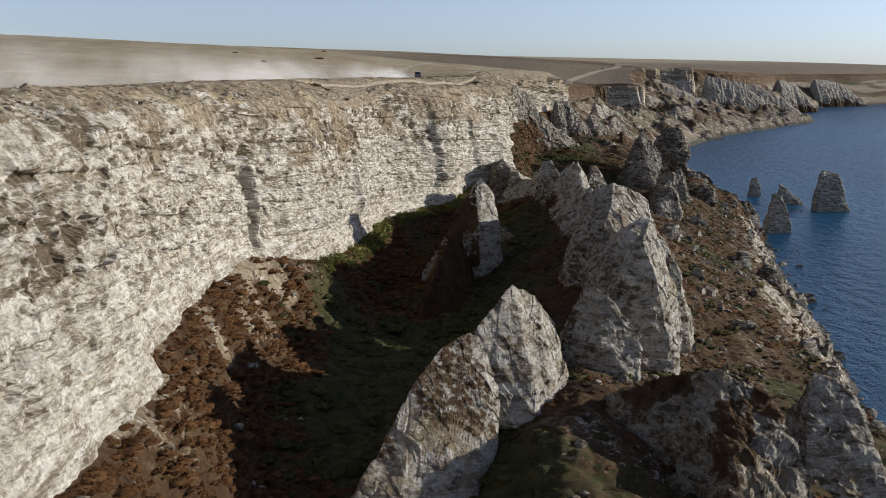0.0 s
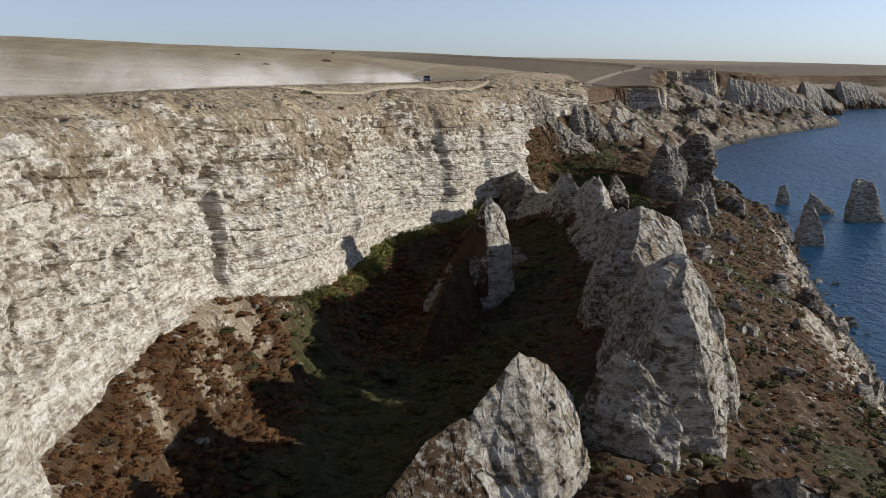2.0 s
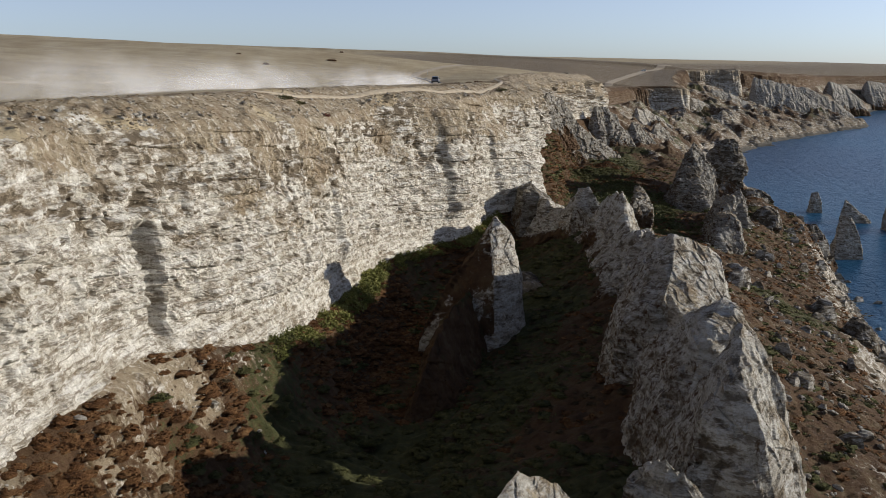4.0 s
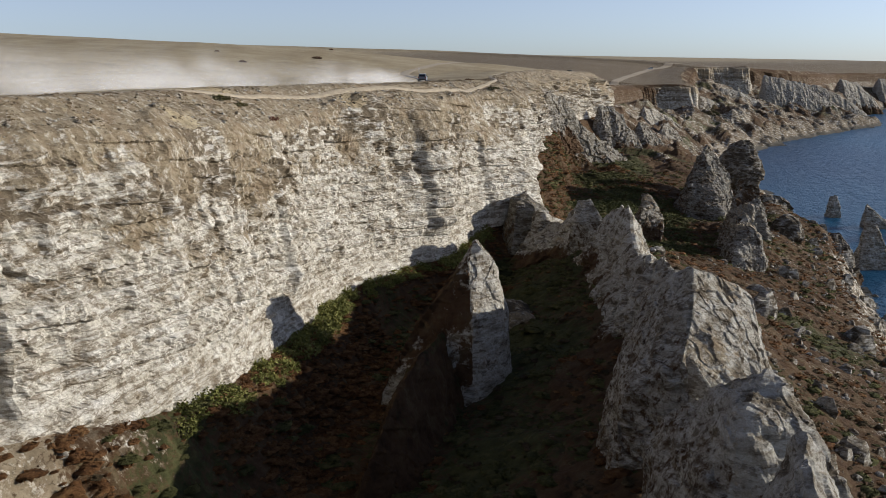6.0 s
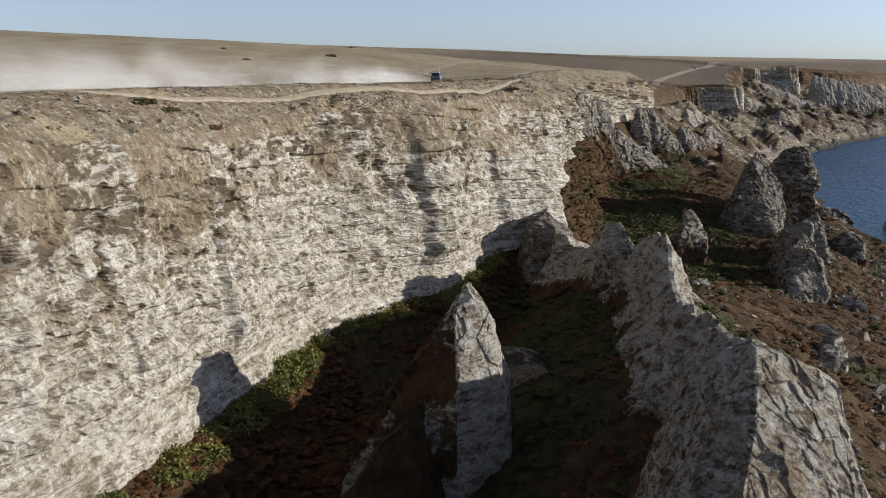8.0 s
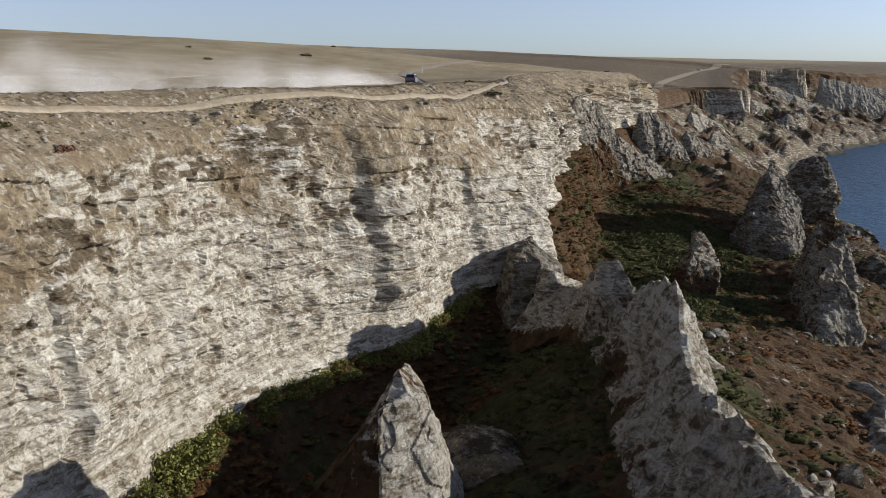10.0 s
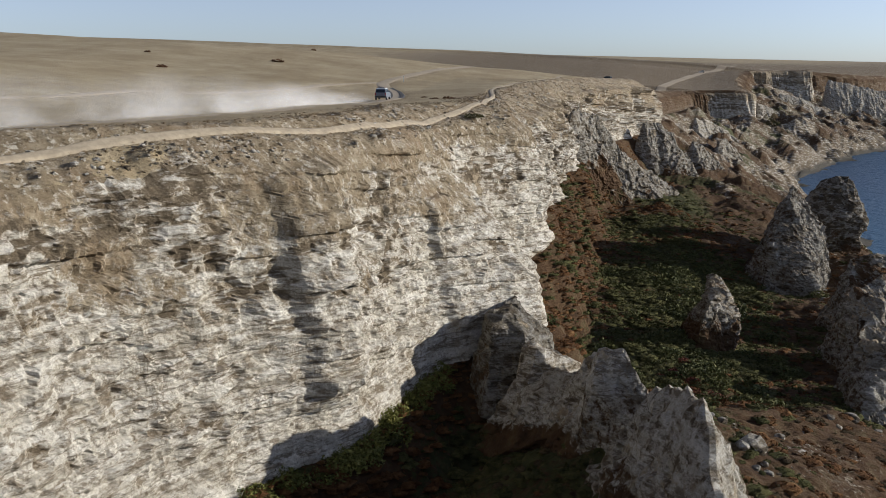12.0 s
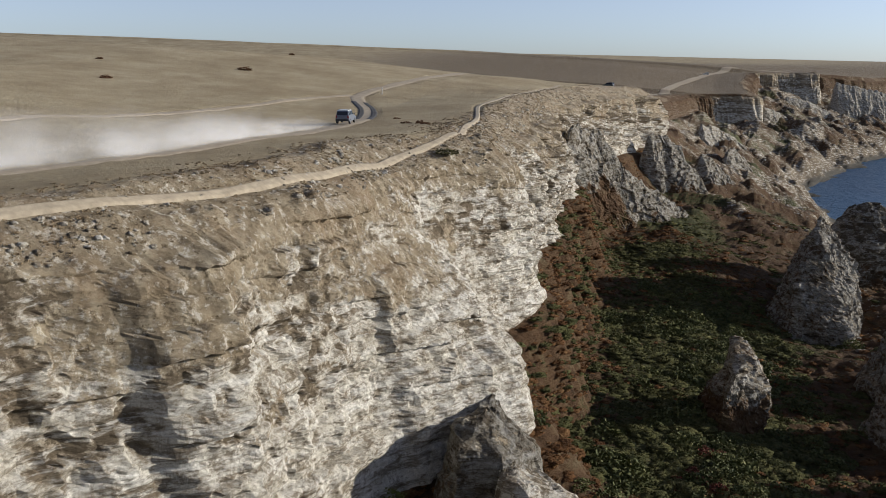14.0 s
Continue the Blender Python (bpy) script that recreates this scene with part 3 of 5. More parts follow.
# sea
sx = np.concatenate([np.arange(30, 400, 10), np.geomspace(400, 4500, 30)])
sy = np.concatenate([np.arange(-200, 900, 12), np.geomspace(900, 4600, 40)])
SX, SY = np.meshgrid(sx, sy)
sea = tagged(new("sea", grid_mesh("sea", np.stack([SX, SY, np.full_like(SX, SEA)], -1), None, MAT_SEA)), "deep blue sea with small wind ripples", "sea", kind="structure")


# ---- rocks ----
def rock(name, x, y, foot, height, wide, deep, turn=0.0, lean=(0, 0), sharp=1.2, power=2.6, square=2.6, bare=0.0, seed=0, na=110, nh=84, mat=None, rough=1.0, blunt=0.12, label="", category="rock", group=""):
    """A weathered limestone block: a leaning, tapering column of uneven beds."""
    a = np.linspace(0, 2 * np.pi, na, endpoint=False)[None, :]
    h = np.linspace(0, 1, nh)[:, None]
    taper = blunt + (1 - blunt) * (1 - h ** power) ** (1 / sharp)
    ca, sa = np.cos(a), np.sin(a)
    r = (np.abs(ca) ** square + np.abs(sa) ** square) ** (-1 / square)
    px, py, pz = 0.5 * wide * r * ca * taper, 0.5 * deep * r * sa * taper, height * h + 0 * a
    s = 0.5 * min(wide, deep)
    k = 10.0 * seed
    amp = rough * (0.25 + 0.75 * taper)
    out = 0.34 * s * fbm(px / s * 0.7 + k, py / s * 0.7, pz / s * 0.5, 3, seed) + crag(px + k, py, pz + 0.3 * px, seed, 0.40 + 0.10 * s) + 0.22 * s * facets(px / s * 0.8 + k, py / s * 0.8, pz / s * 0.5, seed + 23, 0.7)
    px = px + out * ca * amp + lean[0] * height * h
    py = py + out * sa * amp + lean[1] * height * h
    pz = pz + rough * 0.13 * height * h * ridged(px / s * 0.9 + k, py / s * 0.9, 0, 3, seed + 17)
    px[-1], py[-1], pz[-1] = px[-1].mean(), py[-1].mean(), pz[-1].mean() + 0.2
    c, sn = math.cos(radians(turn)), math.sin(radians(turn))
    P = np.stack([px * c - py * sn, px * sn + py * c, pz], -1)
    idx = np.arange(na * nh).reshape(nh, na)
    nxt = np.roll(idx, -1, 1)
    quads = np.stack([idx[:-1], nxt[:-1], nxt[1:], idx[1:]], -1).reshape(-1, 4)
    worn = 0.95 * ease(0.62, 0.1, h + 0 * a + 0.3 * fbm(px / 3 + k, py / 3, pz / 3, 3, seed + 31)) * (1 - bare)
    masks = dict(rust=worn, soil=(0.25 + 0.35 * fbm(px / 4, py / 4, pz / 2 + k, 3, seed + 33)) * (1 - bare), straw=0 * worn, green=0.45 * worn * (0.5 + fbm(px / 5, py / 5 + k, pz / 5, 2, seed + 32)), brown=0.55 - 0.3 * bare + 0 * worn)
    me = raw_mesh(name, P.reshape(-1, 3), quads, {q: v.ravel() for q, v in masks.items()}, mat or MAT_CRAG, False)
    ob = new(name, me)
    ob.location = (x, y, foot)
    return tagged(ob, label or "pale weathered limestone rock on the scrub slope", category, group)


def fin(name, crest, left, right, base, p_left=2.2, p_right=1.6, tent=0.42, seed=0, tilt=0.35, rough=1.0, step=0.2, cols=100, mat=None, label="", category="rock ridge", group=""):
    """A rock ridge: uneven tilted beds raised along a crest line, steep on one side."""
    c = np.array(crest, float)
    s = np.concatenate([[0], np.cumsum(np.hypot(np.diff(c[:, 0]), np.diff(c[:, 1])))])
    n = max(24, int(s[-1] / step))
    u = np.linspace(0, s[-1], n)
    x, y, z = (blur(np.interp(u, s, c[:, k]), max(2, n // 22)) for k in range(3))
    tx, ty = np.gradient(blur(x, max(2, n // 8))), np.gradient(blur(y, max(2, n // 8)))
    ln = np.hypot(tx, ty)
    nx, ny = (ty / ln)[:, None], (-tx / ln)[:, None]
    end = np.clip(np.minimum(u, s[-1] - u) / min(4.0, 0.3 * s[-1]), 0, 1)[:, None]
    shrink = np.sqrt(0.04 + 0.96 * end)
    q = np.linspace(-1, 1, cols)[None, :]
    q = np.sign(q) * np.abs(q) ** 0.8
    jag = 1.3 * rough * ridged(u / 4.5, seed * 3.1, 0, 4, seed)[:, None] + 0.3
    o = np.where(q < 0, left, right) * q * shrink * (1 + 0.25 * fbm(u / 6, seed, 0, 2, seed + 1)[:, None])
    p = np.where(q < 0, p_left, p_right)
    p = 1 + 0.4 * tent * (p - 1)
    body = 1 - np.abs(q) ** p
    zz = base + (z[:, None] - base + jag * ease(0.3, 1, body)) * body * (0.55 + 0.45 * end)
    X, Yv = x[:, None] + nx * o, y[:, None] + ny * o
    k = 7.7 * seed
    tip = facets(X / 6.5 + k, Yv / 6.5, (zz + tilt * o) / 6.5, seed + 21, 0.9) + 0.55 * facets(X / 2.8 + k, Yv / 2.8, (zz + tilt * o) / 2.2, seed + 22, 0.9)
    push = rough * 0.6 * (0.85 * tip + crag(X + k, Yv, zz + tilt * o, seed, 0.95) + 0.6 * ridged(u[:, None] / 3.5 + 0 * zz, k, zz / 14, 2, seed + 3))
    aq = np.clip(np.abs(q), 0, 1)
    side = np.tanh(3.5 * q)
    P = np.stack([X + nx * side * push, Yv + ny * side * push, zz + 0.6 * push * (1 - np.abs(side))], -1)
    # cover climbs higher on the left flank, putting its shade into the colour
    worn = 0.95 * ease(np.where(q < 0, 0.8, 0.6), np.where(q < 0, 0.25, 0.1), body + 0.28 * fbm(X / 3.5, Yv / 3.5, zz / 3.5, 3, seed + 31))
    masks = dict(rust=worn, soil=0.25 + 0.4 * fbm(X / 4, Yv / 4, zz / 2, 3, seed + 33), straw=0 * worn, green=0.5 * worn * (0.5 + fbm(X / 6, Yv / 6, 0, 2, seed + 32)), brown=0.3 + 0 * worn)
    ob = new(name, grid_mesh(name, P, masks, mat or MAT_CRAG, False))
    return tagged(ob, label or "weathered limestone ridge with tilted beds and ragged crest", category, group)


def crag_block(name, corners, mat=None, seed=0, size=0.34, rough=1.0, scrub=0.5, brown=0.5, dip=0.8, side_shade=0.45, label="", category="rock", group=""):
    """A broken limestone mass: planes between a few corners, cut by tilted beds and joints, then weathered."""
    bm = bmesh.new()
    for c in corners:
        bm.verts.new(c)
    bmesh.ops.convex_hull(bm, input=list(bm.verts))
    tris = np.array([[v.co[:] for v in f.verts] for f in bm.faces])
    bm.free()
    V, T, base = [], [], 0
    longest = max(np.linalg.norm(t[i] - t[i - 1]) for t in tris for i in range(3))
    n = int(np.clip(longest / size, 8, 90))
    ij = [(i, j) for i in range(n + 1) for j in range(n + 1 - i)]
    at = {q: k for k, q in enumerate(ij)}
    bary = np.array([(i / n, j / n, 1 - (i + j) / n) for i, j in ij])
    cell = [(at[i, j], at[i + 1, j], at[i, j + 1]) for i, j in ij if i + j < n] + [(at[i + 1, j], at[i + 1, j + 1], at[i, j + 1]) for i, j in ij if i + j < n - 1]
    for t in tris:
        V.append(bary @ t)
        T.append(np.array(cell) + base)
        base += len(ij)
    V, T = np.concatenate(V), np.concatenate(T)
    _, first, back = np.unique(np.round(V, 3), axis=0, return_index=True, return_inverse=True)
    V, T = V[first], back.ravel()[T]
    T = T[(T[:, 0] != T[:, 1]) & (T[:, 1] != T[:, 2]) & (T[:, 0] != T[:, 2])]

    def normals(P):
        fn = np.cross(P[T[:, 1]] - P[T[:, 0]], P[T[:, 2]] - P[T[:, 0]])
        out = np.zeros_like(P)
        for k in range(3):
            np.add.at(out, T[:, k], fn)
        return out / (np.linalg.norm(out, axis=1)[:, None] + 1e-9)
    N = normals(V)
    if ((V - V.mean(0)) * N).sum() < 0:
        N, T = -N, T[:, ::-1]
    x, y, z = V.T
    k = 13.7 * seed
    bend = 0.7 * fbm(x / 6, y / 6, z / 6, 2, seed + 1)
    bed = (z + dip * x) / math.hypot(1, dip) + bend
    joint = (x - dip * z) / math.hypot(1, dip) + 0.35 * y + bend
    step1, step2 = np.floor(bed / 1.3), np.floor(bed / 0.45)
    push = 0.55 * fbm(x / 7 + k, y / 7, z / 7, 3, seed + 2) + 0.14 * facets(joint / 4.2, y / 4.6 + k, bed / 3.0, seed + 3, 0.7)
    push = push + 0.12 * (rnd(step1, np.floor(joint / 5), step1 * 0, seed + 4) - 0.5) + 0.09 * (rnd(step2, np.floor(joint / 2.3 + 0.4 * step1), step2 * 0, seed + 5) - 0.5)
    push = push + 0.12 * facets(joint / 1.3 + k, y / 1.5, bed / 0.9, seed + 6, 0.7) + 0.24 * fbm(x / 1.3, y / 1.3 + k, z / 1.3, 4, seed + 7, 0.62) + 0.35 * ridged(x / 4.5, y / 4.5 + k, z / 6, 3, seed + 12)
    low = V[:, 2].min()
    P = V + N * (rough * push)[:, None]
    up = normals(P)[:, 2] * (1 if ((P - P.mean(0)) * normals(P)).sum() > 0 else -1)
    patch = fbm(x / 3.5 + k, y / 3.5, z / 3.5, 4, seed + 8)
    foot = ease(9 if scrub < 1 else 18, 1 if scrub < 1 else 9, z - low + 4 * patch)
    # faces turned left, away from the sun, get dark cover as painted shade
    shade_mask = side_shade * ease(0.1, -0.4, N[:, 0] + 0.35 * patch) * ease(z.max() + 2, z.max() - 5, z + 3 * patch)
    scrub_shade = np.clip(scrub * (0.9 * foot + 0.75 * ease(0.35, 0.8, N[:, 2] + 0.4 * patch) * ease(-0.1, 0.25, patch + 0.1)), 0, 1)
    scrub_shade = np.maximum(scrub_shade, shade_mask)
    masks = dict(rust=scrub_shade, soil=np.clip(0.15 + 0.5 * fbm(x / 4, y / 4, z / 3 + k, 3, seed + 9) + 0.45 * ease(0.45, 0.8, up) * scrub, 0, 1), straw=0 * scrub_shade, green=0.6 * scrub_shade * (0.4 + fbm(x / 5, y / 5 + k, z / 5, 2, seed + 10)), brown=np.clip(brown + 0.35 * fbm(x / 5, y / 5, bed / 1.5 + k, 3, seed + 11), 0, 1))
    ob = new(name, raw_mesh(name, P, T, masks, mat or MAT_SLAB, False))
    return tagged(ob, label, category, group)


CRAGS = "limestone crags of the slipped ridge"
for k, (name, label, scrub, mat, corners) in enumerate([
    ("crag", "pale pointed limestone crag with a lit rounded crest", 0.35, MAT_CRAG, [(2.8, 71, 43.4), (6, 75.6, 46.0), (8.2, 77.2, 44.6), (10.2, 79, 41.5), (9.2, 73.2, 40.6), (11.2, 73.5, 37), (7.8, 65.5, 37), (1, 66, 37), (-1.5, 73, 30), (5, 82, 30), (10, 82, 33)]),
    ("crag", "pale sloping limestone spur, brown soil cover at its foot also painting shade", 0.75, MAT_CRAG, [(3, 71.5, 43.2), (-0.3, 68, 42.7), (-3, 62, 40), (-5.3, 56.8, 37.2), (-7.5, 51, 33), (4.5, 68, 39.5), (4, 62, 37.3), (1, 53, 34), (-6, 62, 29), (-3, 70, 29), (-10, 52, 28), (2, 49, 30)]),
    ("slab_crag", "grey limestone slab of steep tilted beds", 0.25, MAT_SLAB, [(14.2, 80.2, 44.7), (12.2, 81, 42.5), (17.4, 79.6, 41.3), (18.2, 78.6, 39), (17.6, 77.0, 35), (11.1, 79.8, 38), (11.5, 78, 34), (14.6, 78.3, 40.1), (13, 84, 42), (17, 83, 40), (11.5, 85, 32), (18.5, 83, 33)]),
    ("slab_crag", "tall grey limestone slab with streaked tilted beds", 0.25, MAT_SLAB, [(19.5, 85.5, 48.1), (21.8, 94, 48), (24.3, 89.2, 42), (24.4, 87, 38), (23, 83.5, 34), (17.5, 85, 45), (16.2, 84, 40), (16.5, 82, 34), (20.7, 83.3, 43.7), (14.5, 92, 33), (17, 101, 34), (25, 98, 40), (26, 97, 34)]),
    ("slab_crag", "grey limestone slab with a pale sunlit edge", 0.3, MAT_SLAB, [(24.4, 107.5, 46.4), (22.8, 110, 45), (26.3, 103, 43.5), (27.4, 101, 41), (28, 98, 36), (21.8, 103, 45), (18.6, 102, 40), (15.5, 103, 32), (17, 94, 33), (27, 93, 34), (19, 114, 40), (27.5, 108, 40), (30, 104, 34)]),
    ("rock_flake", "thin pale limestone flake standing on the ridge", 0.0, MAT_SLAB, [(21.3, 114.5, 45.0), (22.4, 113.2, 43.2), (24.2, 111.8, 41), (23.6, 112.0, 39.5), (21.3, 113.6, 41.5), (22.5, 116, 40.5), (24.8, 114, 39.5), (22, 116, 43.3)]),
    ("crag", "large limestone crag with a pale sunlit face", 0.4, MAT_SLAB, [(24.6, 128.5, 47.9), (23.2, 122, 45.6), (21.5, 117.5, 43.6), (27, 115.2, 39.3), (28.6, 124, 43), (30, 131, 45), (30.5, 136, 43.5), (17.8, 119, 40.5), (16.6, 121, 36), (15.5, 117, 31), (16, 130, 31), (20, 141, 31), (22, 136, 44), (26, 139, 45), (31.5, 140, 39), (32.5, 128, 35), (29, 112, 34)]),
    ("pinnacle", "isolated limestone pinnacle with one pale sunlit face", 0.7, MAT_CRAG, [(6.0, 150.2, 46.2), (6.3, 153.5, 45.2), (6.9, 148, 45.6), (5.4, 146.6, 45), (8.3, 149, 44.0), (9.1, 147, 39), (10, 145.5, 31), (10.5, 146, 26), (5.9, 143.6, 39), (6.2, 141, 31), (6, 139.5, 26), (2.6, 147.5, 41.5), (-0.6, 145, 37), (-3.5, 143, 31), (-5, 142, 26), (2, 157, 27), (10, 156, 27), (9.8, 152, 38)]),
    ("crag", "low overgrown spur of limestone in the hollow, brown cover painting in its shade", 1.3, MAT_CRAG, [(3.0, 145, 37.4), (0.8, 137, 37.0), (-0.4, 130.5, 36.6), (-2, 124, 33), (-4, 118, 27), (5.5, 140, 29), (4, 127, 26), (-4, 136, 27), (-3, 147, 27), (5, 148, 28)]),
    ("crag", "broad dark limestone hump, scrub colour deepening its shaded side", 0.95, MAT_GREY, [(21.2, 64.5, 42.4), (23, 63.5, 41.7), (18, 66.5, 40.7), (13.5, 68.5, 38.5), (25.3, 60, 38), (27, 56.5, 33), (27.5, 66, 35), (20, 58, 38.5), (14, 60, 33.5), (11, 54, 29), (20, 48, 29), (28, 51, 28), (15, 73, 32), (26, 71, 31)]),
    ("crag", "blocky pale limestone rock above the shore slope", 0.3, MAT_CRAG, [(31, 71, 39.6), (33.5, 70, 38.6), (34.5, 66, 34), (29.5, 68, 37), (28, 63, 30), (36, 63, 27), (36, 74, 29), (28.5, 75, 31)]),
    ("crag", "bedded limestone block at the cliff foot, its shade put into a dark tone", 0.3, MAT_BLOCK, [(12.2, 202.4, 42.2), (13.6, 206, 42.8), (15.2, 202.4, 41.6), (15.8, 201, 35), (11.6, 200.6, 34), (10, 205, 35), (11.4, 206, 42.2), (14.2, 212, 42.8), (17.6, 208, 40), (19.5, 206, 33), (15, 216, 37)]),
    ("crag", "split white limestone block leaning on a darker one", 0.15, MAT_PALE, [(14.9, 200.4, 40.8), (16.4, 199.4, 41.2), (18.4, 200.6, 39.8), (21.2, 202.4, 38.2), (21.4, 199.8, 34), (14.8, 198.6, 34), (16, 206, 40), (22, 207.5, 35)]),
    ("crag", "grey weathered limestone crag on the coast slope", 0.8, MAT_GREY, [(60, 245, 36.5), (62.5, 241, 35.5), (58, 237, 32), (56, 233, 20), (64.5, 233, 20), (67, 246, 20), (56, 251, 20)]),
    ("crag", "grey weathered limestone crag on the coast slope", 0.8, MAT_GREY, [(56, 229, 34), (58.5, 227, 33.4), (54, 221, 30), (51.5, 218, 18), (61, 218, 18), (63, 231, 20), (51.5, 233, 20)]),
    ("crag", "grey weathered limestone crag on the coast slope", 0.8, MAT_GREY, [(66, 263, 37), (69, 259, 35.4), (63, 256, 32), (60.5, 251, 18), (71.5, 251, 18), (74, 265, 18), (61, 270, 18)]),
    ("crag", "dark ragged limestone column among the scrub", 0.8, MAT_GREY, [(41.5, 247.5, 37.0), (43, 246, 35.6), (44.2, 243, 31), (42.5, 239.5, 27), (39.6, 239, 35.8), (37.6, 238, 28), (37.6, 249, 28), (45.5, 251, 27), (40.5, 243, 36.4)]),
    ("crag", "tall grey limestone crag above the coast slope", 0.6, MAT_GREY, [(65, 297, 41.8), (67, 302, 43.2), (70, 309, 41), (62.5, 293, 38), (60.5, 289.5, 33), (58.5, 284, 18), (66.5, 286.5, 30), (70, 285, 18), (71.5, 298, 36), (76, 302, 20), (66, 318, 20), (55, 300, 18)]),
    ("crag", "pale limestone knob on the ragged ridge", 0.2, MAT_CRAG, [(21.3, 189.6, 44.4), (22.8, 188.6, 44.8), (23.9, 187.4, 43.2), (25.6, 186, 40.3), (25, 184, 38), (20.6, 187.4, 42), (19.6, 187.5, 37), (18, 190, 33), (25, 193, 36), (21.6, 193.5, 42)]),
]):
    # cover on the pinnacle, spurs and hump also paints in their shade
    crag_block(name, corners, mat, 300 + 17 * k, scrub=scrub, dip=0.15 if mat is MAT_BLOCK else 0.8, label=label, category="pinnacle" if name == "pinnacle" else "rock", group=CRAGS, rough=0.45 if name == "rock_flake" else 0.6 if k < 2 or name == "pinnacle" else 1.8 if mat is MAT_GREY else 0.9, side_shade=0.75 if name == "pinnacle" else 0.45, brown=0.16 if k < 2 or name == "pinnacle" else 0.24)


RIDGE = "rock ridges below the cliff"
for k, (crest, left, right, base, pl, pr, tilt) in enumerate([
    ([(25.5, 124, 42), (26, 132, 45.4), (26, 141, 44.6), (25.5, 150, 43.0), (25.5, 158, 42.2), (25.5, 164, 39)], 8.5, 8.5, 30, 2.0, 2.2, 0.5),
    ([(25.5, 152, 40), (25.5, 160, 42), (26, 168, 42.8), (26.4, 172, 44.2), (26.7, 175.4, 46.2), (26.2, 179, 45.2), (25.4, 183, 43), (25, 187, 41.5), (24, 191, 39)], 8.0, 7.0, 30, 2.2, 1.4, 0.3),
    ([(25.5, 180, 38), (24.5, 185, 39), (23.5, 189, 41), (22.2, 192.8, 42.5), (20.5, 196, 40.5), (18, 199, 38.5), (15.5, 202, 37), (13, 205, 35)], 7.0, 6.0, 31, 2.4, 1.6, 0.3),
    ([(23, 316, 55), (26, 326, 56.5), (28, 332, 55), (30.5, 337, 50), (33, 342, 43)], 6.0, 6.0, 38, 2.6, 2.0, 0.1),
    ([(27, 340, 55), (31, 345, 54), (34.5, 347, 50), (38, 349, 44), (43, 353, 41), (50, 360, 36), (57, 368, 32)], 4.0, 5.0, 29, 2.0, 2.0, 0.1),
    ([(46, 392, 49), (53, 398, 48), (58, 400, 46), (62, 402, 40), (68, 405, 33)], 8.0, 8.0, 28, 2.6, 2.4, 0.1),
    ([(66, 422, 42), (73, 428, 39), (78, 431, 34), (85, 434, 28)], 7.0, 7.0, 22, 2.2, 2.2, 0.1),
    ([(92, 500, 36), (98, 512, 34), (106, 520, 27)], 8.0, 9.0, 18, 2.4, 2.2, 0.1),
    ([(96, 585, 40), (108, 600, 37), (120, 608, 30), (132, 612, 20)], 10.0, 10.0, 12, 2.4, 2.2, 0.1),
    ([(168, 765, 40), (182, 772, 36), (196, 778, 28), (212, 784, 18)], 12.0, 12.0, 8, 2.4, 2.2, 0.1),
    ([(205, 850, 44), (228, 858, 40), (250, 866, 30), (276, 872, 16)], 14.0, 12.0, 6, 2.4, 2.2, 0.1),
    ([(258, 905, 54), (285, 912, 50), (312, 918, 38), (340, 924, 20)], 16.0, 14.0, 4, 2.6, 2.2, 0.1),
    ([(300, 950, 48), (330, 958, 42), (358, 964, 30), (386, 968, 12)], 14.0, 12.0, 3, 2.6, 2.2, 0.1),
    ([(410, 1120, 46), (440, 1140, 40), (466, 1155, 22)], 22.0, 18.0, 3, 2.6, 2.2, 0.1),
    ([(520, 1280, 44), (570, 1310, 38), (612, 1330, 14)], 22.0, 20.0, 2, 2.6, 2.2, 0.1),
]):
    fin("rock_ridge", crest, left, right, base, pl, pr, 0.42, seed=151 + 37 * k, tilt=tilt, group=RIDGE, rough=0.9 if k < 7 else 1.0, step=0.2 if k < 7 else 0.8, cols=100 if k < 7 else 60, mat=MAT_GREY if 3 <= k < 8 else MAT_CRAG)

PIN = "limestone rocks below the cliff"
for k, (x, y, foot, height, wide, deep, turn, lean, sharp, power, label) in enumerate([
    (81, 323, 22, 20, 14, 11, 0, (0.08, 0.0), 1.8, 2.4, "dark jagged limestone crag above the sea"),
    (86, 306, 20, 9, 12, 10, 30, (0, 0.0), 1.6, 2.4, "grey weathered limestone outcrop"),
    (80, 272, 20, 9, 12, 9, 70, (0, 0.0), 1.6, 2.2, "grey weathered limestone outcrop"),
    (68.5, 184, 14, 9, 6, 8, 0, (0, 0.0), 1.5, 2.2, "pale limestone crag on the shore edge"),
    (10.5, 168.5, 28.5, 5.6, 10, 9, 0, (0, 0.0), 1.8, 2.6, "low rounded limestone boulder in the hollow"),
    (101, 296, 4, 15, 10, 16, 10, (0, 0.0), 1.8, 2.2, "pale limestone crag on the shore edge"),
]):
    # extra rust cover on the hollow's boulder also stands for its shadow
    rock("rock", x, y, foot, height, wide, deep, turn, lean, sharp, power, seed=205 + 21 * k, rough=0.8, bare=-0.8 if "hollow" in label else 0.0, group=PIN, mat=MAT_GREY, label=label)

